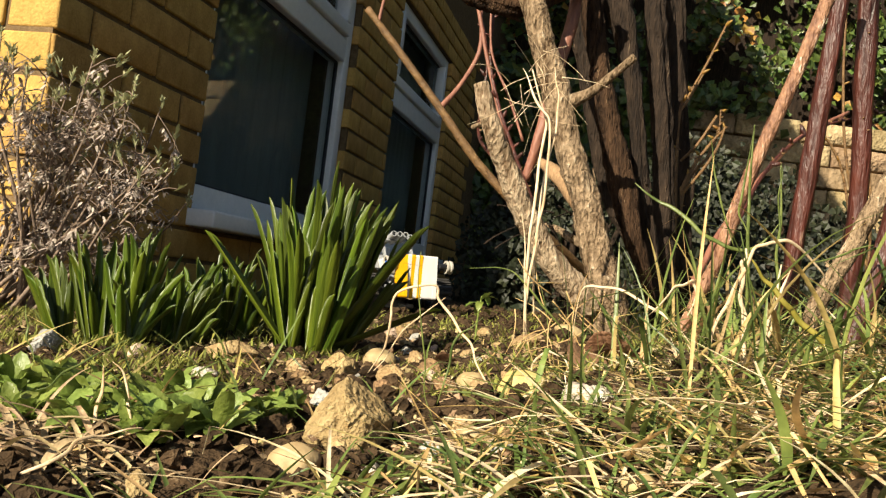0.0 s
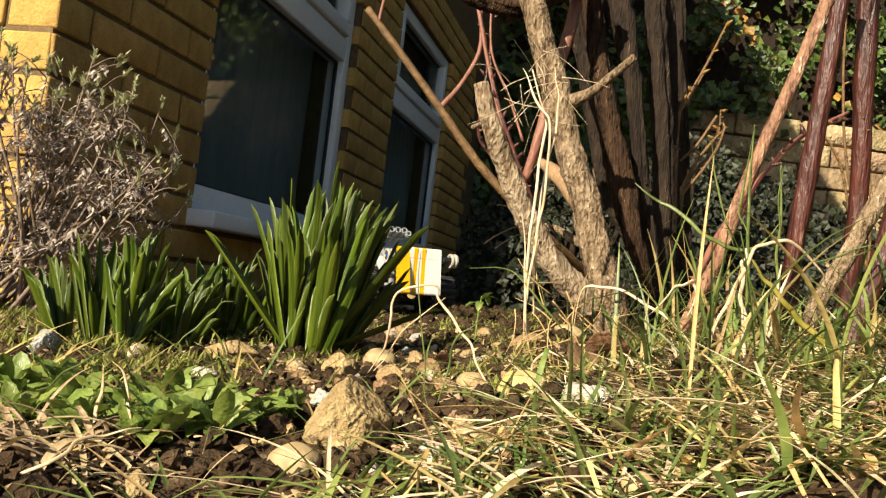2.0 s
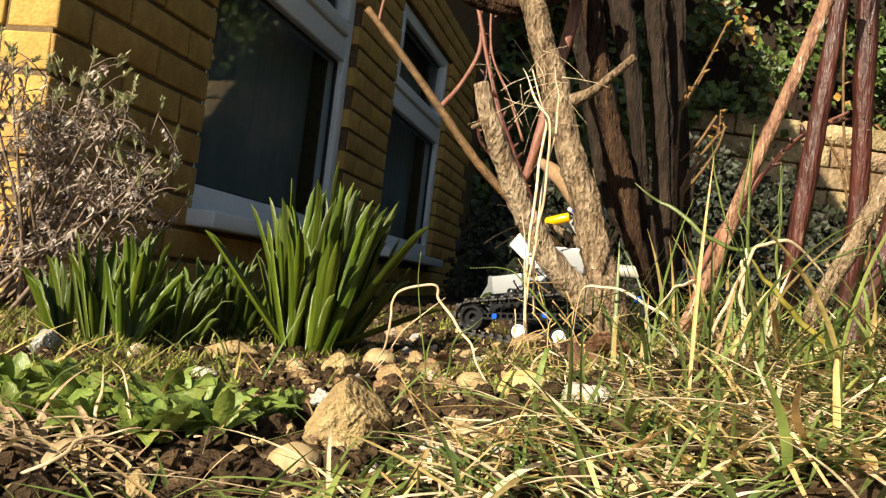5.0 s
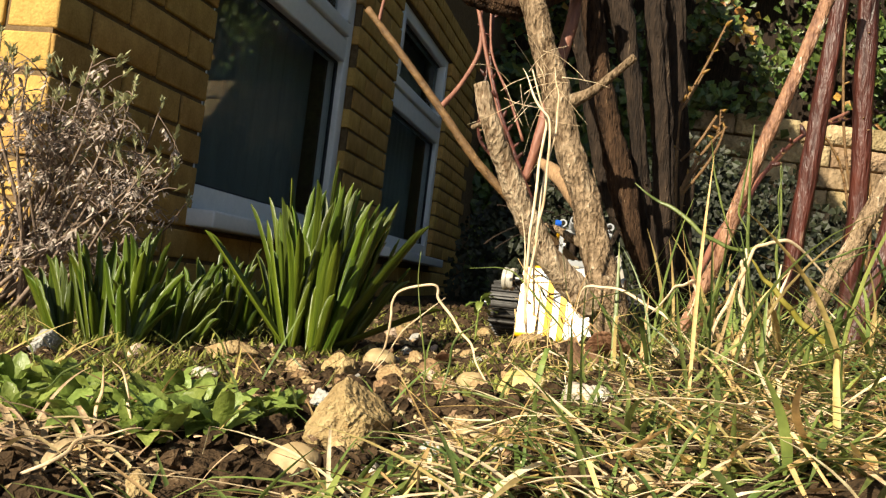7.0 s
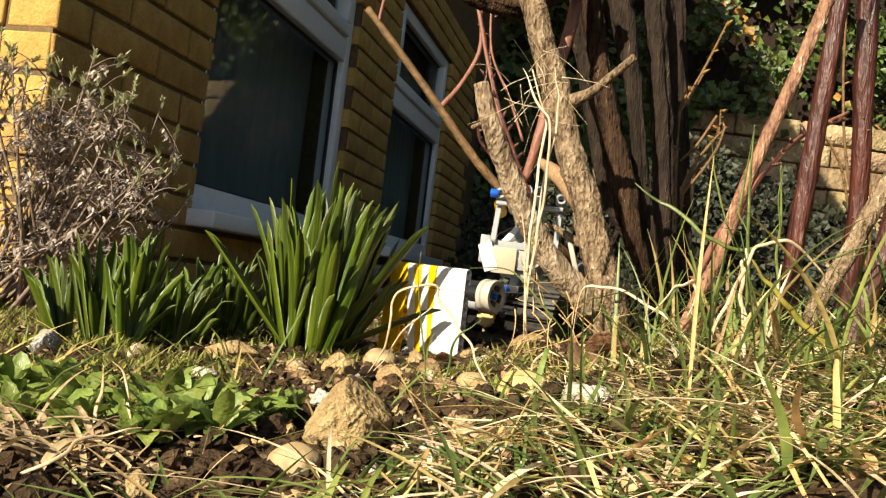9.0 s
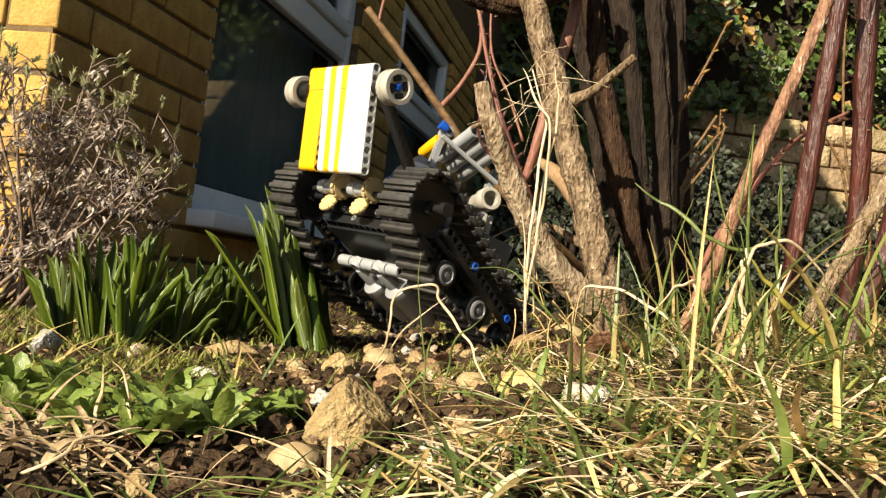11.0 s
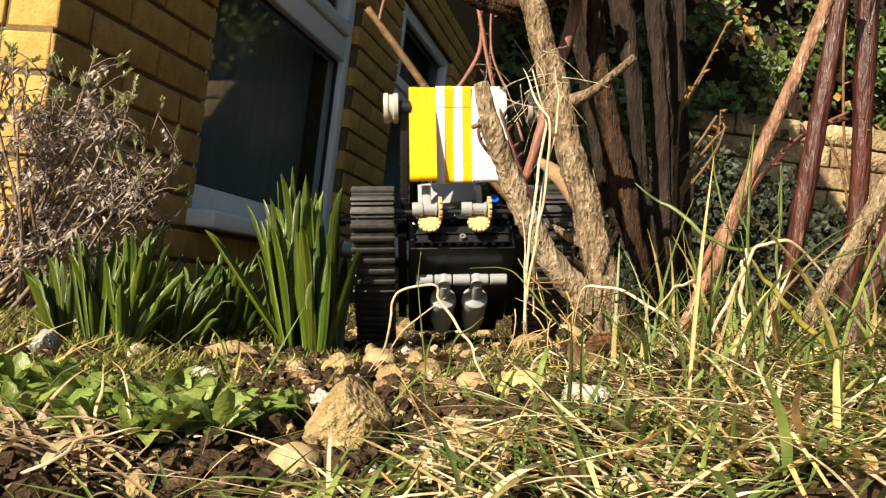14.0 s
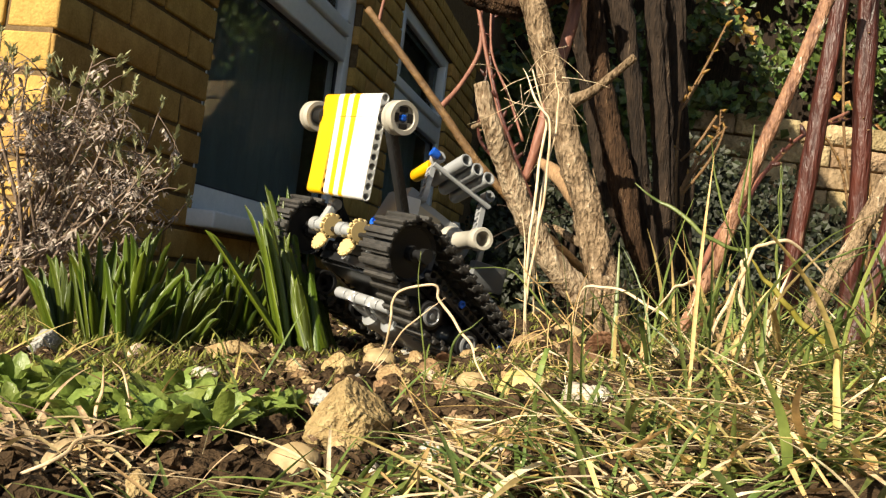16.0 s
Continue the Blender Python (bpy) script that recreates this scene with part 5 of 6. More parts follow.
def foot_bush(x, y, r, h, seed, where, size=0.05, n=900):
    """A low dense bush added to darken a shaded spot, leaves on short woody shoots."""
    rnd = random.Random(seed)
    base = thing("shade_bush", "low shade-dark bush added " + where, "shrub", "bushes along the garden wall")
    v, f = [], []
    for _ in range(n):
        an, t = rnd.uniform(0, 6.283), rnd.random()
        rad = r * math.sqrt(max(0.05, 1 - t * t)) * rnd.uniform(0.6, 1.1)
        c = Vector((x + rad * math.cos(an), y + 0.6 * rad * math.sin(an), -0.05 + t * h * rnd.uniform(0.8, 1.1)))
        if noise.noise(c * 4) > -0.25:
            leaf_mass(v, f, c, size * rnd.uniform(0.6, 1.4), rnd)
    tagged(raw("foliage", v, f, BUSH_SHADE, base, smooth=False), "near-black leaves coloured for shade", kind="stuff")
    for k in range(7):
        an = k * 0.9
        vv, ff = tube([(x, y, -0.08, 0.016), (x + 0.4 * r * math.cos(an), y + 0.3 * r * math.sin(an), h * 0.45, 0.010), (x + 0.7 * r * math.cos(an), y + 0.5 * r * math.sin(an), h * 0.85, 0.004)], 6, 4, 0.1)
        raw("shoot", vv, ff, BARK_DARK, base)


# near-black leaf colour stands in for shade low on the wall and behind the shrub
BUSH_SHADE = mat("shade_bush_leaf", (0.006, 0.009, 0.003), (0.024, 0.030, 0.010), 0.6, 12, 0.2, island=0.5, trans=0.05)
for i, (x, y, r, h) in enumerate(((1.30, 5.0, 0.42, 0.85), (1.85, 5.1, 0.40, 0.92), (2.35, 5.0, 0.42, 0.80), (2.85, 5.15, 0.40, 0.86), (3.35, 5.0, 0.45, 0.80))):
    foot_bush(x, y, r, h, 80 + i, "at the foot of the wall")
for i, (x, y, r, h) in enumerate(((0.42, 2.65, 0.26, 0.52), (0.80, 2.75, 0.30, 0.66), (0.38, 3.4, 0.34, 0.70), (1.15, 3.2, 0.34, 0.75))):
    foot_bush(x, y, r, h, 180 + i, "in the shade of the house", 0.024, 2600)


# ---- trees that stand beside the garden, seen in the panes ----
def garden_tree(x, y, h, r, seed):
    rnd = random.Random(seed)
    base = thing("garden_tree", "dark evergreen garden tree mirrored in the window", "tree", "trees beside the garden")
    v, f = tube([(x, y, -0.3, 0.16), (x + 0.1, y, h * 0.4, 0.12), (x, y + 0.1, h, 0.03)], 10, 6, 0.1)
    raw("trunk", v, f, BARK_DARK, base)
    lv, lf = [], []
    for _ in range(2600):
        t = rnd.random() ** 0.8
        rad = r * (1.05 - t) * rnd.random() ** 0.4 + 0.15
        an = rnd.uniform(0, 6.283)
        c = Vector((x + rad * math.cos(an), y + rad * math.sin(an), 0.5 + t * h))
        k = noise.noise(c * 0.9)
        if k < -0.12:
            continue
        leaf_mass(lv, lf, c, rnd.uniform(0.22, 0.42), rnd)
    tagged(raw("crown", lv, lf, IVY, base, smooth=False), "dark green foliage", kind="stuff")


for i, (x, y, h, r) in enumerate(((7.0, 6.6, 5.5, 1.7), (7.4, 8.6, 6.5, 1.9), (7.2, 4.6, 4.5, 1.5), (8.5, 11.0, 8.0, 2.4), (9.5, 14.0, 9.0, 2.6), (8.2, 2.6, 6.0, 1.9))):
    garden_tree(x, y, h, r, 60 + i)


def lawn_hedge():
    """An out-of-view clipped hedge opposite the house, added to cut sky light on its side wall."""
    rnd = random.Random(90)
    v, f = [], []
    for _ in range(9000):
        y = rnd.uniform(-4.0, 11.0)
        z = rnd.uniform(-0.1, 2.6)
        leaf_mass(v, f, Vector((5.1 + rnd.uniform(-0.18, 0.12) + 0.2 * noise.noise(Vector((y, z, 8))), y, z)), rnd.uniform(0.10, 0.2), rnd)
    base = thing("blocker_hedge", "tall out-of-view hedge added to hold sky light off the house", "hedge")
    tagged(raw("foliage", v, f, IVY, base, smooth=False), "dark green hedge leaves", kind="stuff")
    # dark core box gives the hedge its inner shade by colour
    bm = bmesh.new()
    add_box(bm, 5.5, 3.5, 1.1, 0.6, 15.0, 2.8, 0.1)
    part("inner_shade_box", bm, BARK_DARK, base, "dark box for the shade deep in the hedge")


lawn_hedge()


# ---- dead leaves ----
def dead_leaf(x, y, size, seed):
    rnd = random.Random(seed)
    n, m = 8, 5
    verts, faces = [], []
    for i in range(n + 1):
        t = i / n
        w = 0.42 * math.sin(math.pi * (0.04 + 0.95 * t)) ** 0.8
        for k in range(m):
            s = k / (m - 1) * 2 - 1
            z = 0.25 * s * s * w + 0.16 * math.sin(3.1 * t + seed) + 0.05 * noise.noise(Vector((t * 5, s * 3, seed)))
            verts.append(((t - 0.5) * size, s * w * size, z * size))
    for i in range(n):
        for k in range(m - 1):
            faces.append((i * m + k, i * m + k + 1, (i + 1) * m + k + 1, (i + 1) * m + k))
    ob = raw("dead_leaf", verts, faces, DRY_LEAF, None)
    ob.matrix_world = Matrix.Translation((x, y, g(x, y) + size * 0.16)) @ Euler((rnd.uniform(-0.5, 0.7), rnd.uniform(-0.4, 0.4), rnd.uniform(0, 6))).to_matrix().to_4x4()
    tagged(ob, "curled brown dead leaf on the soil", "leaf", "dead leaves")


for i, (x, y, s) in enumerate(((0.098, 0.46, 0.034), (0.082, 0.45, 0.028), (0.108, 0.48, 0.03), (0.03, 0.5, 0.02), (-0.03, 0.55, 0.022), (-0.2, 0.6, 0.02), (0.012, 0.62, 0.02))):
    dead_leaf(x, y, s, i)


# ---- tangle of dry twigs round the shrub ----
def twig_tangle(name, label, cx, cy, cz, spread, n, material, seed, thick=0.0006):
    rnd = random.Random(seed)
    base = thing(name, label, "twigs")
    for _ in range(n):
        p = Vector((cx + rnd.gauss(0, spread), cy + rnd.gauss(0, spread * 0.6), cz + rnd.gauss(0, spread * 1.1)))
        d = Vector((rnd.uniform(-1, 1), rnd.uniform(-0.5, 0.5), rnd.uniform(-0.8, 1))).normalized()
        bend = Vector((rnd.uniform(-1, 1), rnd.uniform(-1, 1), rnd.uniform(-1, 0.3)))
        pts = []
        for k in range(5):
            pts.append((*p, thick * (1.2 - 0.2 * k)))
            p = p + d * rnd.uniform(0.005, 0.012)
            d = (d + bend * 0.3).normalized()
        v, f = tube(pts, 5, 4, 0.0)
        raw("twig", v, f, material, base)


twig_tangle("twig_tangle", "tangle of thin dry grass and twigs on the shrub", 0.048, 0.545, 0.195, 0.014, 26, STRAW, 71, 0.00022)
twig_tangle("twig_tangle", "dark thorny twigs behind the shrub", 0.14, 0.95, 0.12, 0.05, 30, BARK_DARK, 73, 0.0011)
twig_tangle("twig_tangle", "curled dry grass at the foot of the shrub", 0.065, 0.50, 0.050, 0.012, 24, STRAW_MIX, 75, 0.0004)


# ---- budding twigs ----
def budding_twig(label, material, pts, buds, rooted=True):
    base = thing("twig", label, "twig")
    root = pts[0]
    if rooted:
        pts = [(root[0], root[1], g(root[0], root[1]) - 0.01, root[3] * 1.2)] + pts
    stem("stem", base, material, pts)
    rnd = random.Random(round(root[0] * 4000))
    run = spline([Vector(p) for p in pts], 8)
    for k in range(buds):
        q = run[min(len(run) - 2, 9 + (len(run) - 10) * (k + 1) // buds)]
        way = Vector((rnd.uniform(-1, 1), rnd.uniform(-0.6, 0.2), rnd.uniform(0.2, 1.2))).normalized()
        bm = bmesh.new()
        size = rnd.uniform(0.0035, 0.0065)
        add_lathe(bm, [(size * 0.16, 0), (size * 0.34, size * 0.5), (size * 0.24, size * 1.1), (0, size * 1.6)], (0, 0, 0), "z", 7)
        bmesh.ops.transform(bm, matrix=Matrix.Translation(q.xyz + way * q[3] * 0.6) @ way.to_track_quat("Z", "Y").to_matrix().to_4x4(), verts=bm.verts)
        part("bud", bm, IVY_DRY if material is BARK_OLIVE else BARK_WINE, base, "small swelling bud")


budding_twig("olive budding twig rising beside the stems", BARK_OLIVE, [(0.224, 0.799, 0.109, 0.0019), (0.226, 0.816, 0.177, 0.0019), (0.238, 0.825, 0.211, 0.0017), (0.257, 0.833, 0.240, 0.0015), (0.273, 0.843, 0.258, 0.0012)], 5)
budding_twig("olive budding twig rising beside the stems", BARK_OLIVE, [(0.232, 0.829, 0.105, 0.0020), (0.237, 0.845, 0.190, 0.0017), (0.259, 0.854, 0.226, 0.0015), (0.271, 0.863, 0.256, 0.0013), (0.271, 0.862, 0.280, 0.0009)], 5)
budding_twig("olive twig with orange leaf buds", BARK_OLIVE, [(0.215, 0.779, 0.113, 0.0019), (0.210, 0.793, 0.247, 0.0016), (0.221, 0.802, 0.278, 0.0014), (0.237, 0.810, 0.313, 0.0012), (0.255, 0.818, 0.358, 0.0010)], 6)
budding_twig("dark red thorny twig forking from the shrub", BARK_WINE, [(0.063, 0.598, 0.126, 0.0016), (0.057, 0.677, 0.161, 0.0017), (0.048, 0.715, 0.192, 0.0016), (0.036, 0.744, 0.227, 0.0015), (0.023, 0.762, 0.274, 0.0014), (0.021, 0.770, 0.324, 0.0012)], 9, False)
budding_twig("dark red thorny twig forking from the shrub", BARK_WINE, [(0.045, 0.573, 0.136, 0.0013), (0.035, 0.656, 0.165, 0.0014), (0.020, 0.715, 0.194, 0.0015), (0.019, 0.754, 0.229, 0.0013), (0.020, 0.772, 0.281, 0.0012), (0.005, 0.789, 0.340, 0.0011)], 9, False)
budding_twig("thin red twig across the rose canes", BARK_WINE, [(0.191, 0.561, 0.116, 0.0012), (0.228, 0.616, 0.170, 0.0013), (0.266, 0.665, 0.207, 0.0012), (0.315, 0.713, 0.240, 0.0011), (0.391, 0.762, 0.271, 0.0009)], 8, False)
budding_twig("thin bare twig before the sunlit wall", BARK_OLIVE, [(0.598, 1.199, 0.122, 0.0024), (0.564, 1.192, 0.273, 0.0021), (0.539, 1.190, 0.326, 0.0018), (0.509, 1.189, 0.353, 0.0015)], 4)
budding_twig("thin bare twig before the sunlit wall", BARK_OLIVE, [(0.644, 1.249, 0.127, 0.0025), (0.588, 1.241, 0.308, 0.0022), (0.567, 1.236, 0.433, 0.0020), (0.557, 1.230, 0.560, 0.0017)], 3)
budding_twig("thin bare twig before the sunlit wall", BARK_OLIVE, [(0.563, 1.099, 0.119, 0.0022), (0.550, 1.093, 0.260, 0.0018), (0.528, 1.090, 0.332, 0.0015), (0.524, 1.086, 0.414, 0.0012)], 4)


# ---- tracked toy machine ----
MM = 0.001


def liftarm_mesh(n, material, width=7.8, start=0.0):
    """A studless plastic beam with n round holes through it; x along the beam from the first hole, holes along y."""
    bm = bmesh.new()
    K, R, H, W = 16, 2.9, 3.75, width / 2
    for c in range(n):
        inner, outer = [], []
        for k in range(K):
            a = 2 * math.pi * k / K
            cx, cz = math.cos(a), math.sin(a)
            inner.append((8 * c + R * cx, R * cz))
            if (c == 0 and cx < -0.01) or (c == n - 1 and cx > 0.01):
                outer.append((8 * c + H * cx, H * cz))
            elif k % 4 == 2:
                outer.append((8 * c + math.copysign(4, cx), math.copysign(H, cz)))
            else:
                s = min(4 / abs(cx) if abs(cx) > 1e-6 else 99, H / abs(cz) if abs(cz) > 1e-6 else 99)
                outer.append((8 * c + s * cx, s * cz))
        rings = [[bm.verts.new(((x - start) * MM, y * MM, z * MM)) for x, z in ring] for ring, y in ((inner, -W), (outer, -W), (outer, W), (inner, W), (inner, W - 1.2), (inner, -W + 1.2))]
        rim = [rings[0], rings[1], rings[2], rings[3], rings[4], rings[5], rings[0]]
        for ra, rb in zip(rim, rim[1:]):
            for k in range(K):
                j = (k + 1) % K
                # no wall between one hole's cell and the next
                if ra is rings[1] and ((c < n - 1 and k in (14, 15, 0, 1)) or (c > 0 and k in (6, 7, 8, 9))):
                    continue
                bm.faces.new((ra[k], rb[k], rb[j], ra[j]))
    bmesh.ops.remove_doubles(bm, verts=bm.verts, dist=1e-6)
    bmesh.ops.recalc_face_normals(bm, faces=bm.faces)
    crisp(bm, 40)
    me = bpy.data.meshes.new("beam")
    bm.to_mesh(me)
    bm.free()
    me.materials.append(material)
    me.shade_smooth()
    return me


def rp(name, parent, material, build, label="", deg=35):
    bm = bmesh.new()
    build(bm)
    bmesh.ops.scale(bm, vec=(MM, MM, MM), verts=bm.verts)
    bmesh.ops.recalc_face_normals(bm, faces=bm.faces)
    crisp(bm, deg)
    return part(name, bm, material, parent, label)


def hull(points):
    pts = sorted(set(points))
    def half(seq):
        out = []
        for p in seq:
            while len(out) > 1 and (out[-1][0] - out[-2][0]) * (p[1] - out[-2][1]) - (out[-1][1] - out[-2][1]) * (p[0] - out[-2][0]) <= 0:
                out.pop()
            out.append(p)
        return out
    a, b = half(pts), half(pts[::-1])
    return a[:-1] + b[:-1]


TRACK_Y = 80.0
AXLE = (96.0, 0.0, 40.0)      # from the arm's pivot to the front axle, mm
PIVOT = (50.0, 0.0, 70.0)
SPROCKET = (76.0, 46.0)
REAR = (-78.0, 24.0)


def wheel_profile(r, w):
    return [(0, -w * 0.1), (r * 0.28, -w * 0.1), (r * 0.30, -w * 0.32), (r * 0.66, -w * 0.32), (r * 0.72, -w / 2), (r * 0.97, -w / 2), (r, -w * 0.42), (r, -w * 0.2), (r * 0.9, -w * 0.12), (r * 0.9, w * 0.12), (r, w * 0.2), (r, w * 0.42), (r * 0.97, w / 2), (r * 0.72, w / 2), (r * 0.66, w * 0.32), (r * 0.30, w * 0.32), (r * 0.28, w * 0.1), (0, w * 0.1)]


robot = thing("toy_robot", "tracked toy machine of grey, black and yellow plastic parts", "toy")


def build_track(sy):
    circles = [(*SPROCKET, 26.0), (*REAR, 17.5), (32.0, 16.0, 13.0), (-16.0, 16.0, 13.0)]
    pts = [(round(cx + r * math.cos(a), 3), round(cz + r * math.sin(a), 3)) for cx, cz, r in circles for a in (2 * math.pi * i / 48 for i in range(48))]
    loop = hull(pts)
    lens = [math.dist(loop[i], loop[(i + 1) % len(loop)]) for i in range(len(loop))]
    total = sum(lens)
    count = round(total / 11.4)
    track = rp("track", robot, P_BLACK, lambda bm: None)
    bm = bmesh.new()

    def link(bm):
        add_box(bm, 0, 0, 0.4, 9.6, 37, 2.2, 0.5)
        add_box(bm, 0, 0, 2.6, 4.2, 38.4, 3.4, 0.8)
        for y in (-11, 11):
            add_box(bm, 0, y, -2.2, 5.0, 6, 3.6, 0.5)
    link(bm)
    bmesh.ops.scale(bm, vec=(MM, MM, MM), verts=bm.verts)
    crisp(bm, 30)
    me = bpy.data.meshes.new("tread")
    bm.to_mesh(me)
    bm.free()
    me.materials.append(P_TREAD)
    me.shade_smooth()
    for i in range(count):
        d = total * i / count
        k = 0
        while d > lens[k]:
            d -= lens[k]
            k += 1
        a, b = Vector(loop[k]), Vector(loop[(k + 1) % len(loop)])
        p = a.lerp(b, d / lens[k])
        t = (b - a).normalized()
        m = Matrix(((t.x, 0, t.y, p.x * MM), (0, 1, 0, sy * TRACK_Y * MM), (t.y, 0, -t.x, p.y * MM), (0, 0, 0, 1)))
        shared("tread", me, track, m)
    y = sy * TRACK_Y

    def toothed(bm):
        add_lathe(bm, [(0, -15), (6, -15), (6, -9), (20, -9), (22.5, -12), (22.5, 12), (20, 9), (6, 9), (6, 15), (0, 15)], (SPROCKET[0], y, SPROCKET[1]), "y", 30)
    sprocket = rp("sprocket", robot, P_BLACK, toothed)
    for i in range(10):
        a = i * math.pi / 5
        rp("tooth", sprocket, P_BLACK, lambda bm: add_box(bm, SPROCKET[0] + 22 * math.cos(a), y, SPROCKET[1] + 22 * math.sin(a), 4, 20, 4, 0.6, Matrix.Rotation(-a, 4, "Y")))
    rp("axle", robot, P_BLACK, lambda bm: add_lathe(bm, [(0, -sy * 30), (3.4, -sy * 30), (3.4, sy * 24), (5.5, sy * 24), (5.5, sy * 30), (0, sy * 30)], (SPROCKET[0], y, SPROCKET[1]), "y", 16))
    rp("idler_wheel", robot, P_BLACK, lambda bm: add_lathe(bm, wheel_profile(15.5, 26), (REAR[0], y, REAR[1]), "y", 28))
    for x in (32, -16):
        rp("road_wheel", robot, P_BLACK, lambda bm: add_lathe(bm, wheel_profile(11.5, 30), (x, y, 16), "y", 28), "black road wheel")
        rp("hub", robot, P_MID if sy > 0 else P_WHITE, lambda bm: add_lathe(bm, [(0, -2), (8.2, -2), (8.2, 1.2), (6.4, 1.8), (5.6, 0.4), (2.6, 0.4), (2.2, 1.6), (0, 1.6)], (x, y + sy * 15.5, 16), "y", 24) if sy > 0 else add_lathe(bm, [(0, 2), (8.2, 2), (8.2, -1.2), (6.4, -1.8), (5.6, -0.4), (2.6, -0.4), (2.2, -1.6), (0, -1.6)], (x, y + sy * 15.5, 16), "y", 24), "round wheel hub")
    # side frame beam with blue pins
    frame_me = BEAM_BLACK_15
    shared("side_beam", frame_me, robot, Matrix.Translation((-58 * MM, (y + sy * 14.5) * MM, 28 * MM)) @ Matrix.Rotation(radians(-7), 4, "Y"))
    shared("side_beam", frame_me, robot, Matrix.Translation((-58 * MM, (y - sy * 26) * MM, 34 * MM)) @ Matrix.Rotation(radians(-6), 4, "Y"))
    shared("side_beam", frame_me, robot, Matrix.Translation((-48 * MM, (y - sy * 26) * MM, 58 * MM)))
    for x, z in ((14, 38.5), (-46, 29.5)):
        rp("pin", robot, P_BLUE, lambda bm: add_lathe(bm, [(0, -4), (3.3, -4), (3.3, 4.2), (1.6, 4.2), (1.6, 2.5), (0, 2.5)][:: 1], (x, y + sy * 15.2, z), "y", 12), "blue connector pin")


BEAM_BLACK_15 = liftarm_mesh(15, P_BLACK)
for side in (1, -1):
    build_track(side)


def gear(bm, c, r, w, axis="y"):
    add_lathe(bm, [(0, -w / 2), (r * 0.8, -w / 2), (r * 0.86, -w * 0.3), (r * 0.78, w / 2), (0, w / 2)], c, axis, 20)
    for i in range(12):
        a = i * math.pi / 6
        o = Vector((r * 0.88 * math.cos(a), 0, r * 0.88 * math.sin(a))) if axis == "y" else Vector((0, r * 0.88 * math.cos(a), r * 0.88 * math.sin(a)))
        add_box(bm, c[0] + o.x, c[1] + o.y, c[2] + o.z, *((2.4, w * 0.8, 3.6) if axis == "y" else (w * 0.8, 2.4, 3.6)), 0.4, Matrix.Rotation(-a if axis == "y" else 0, 4, "Y") if axis == "y" else Matrix.Rotation(a, 4, "X"))


def ring_end(r, w):
    return [(r * 0.6, -w / 2), (r * 0.6, w / 2), (r, w / 2), (r, -w / 2), (r * 0.6, -w / 2)]


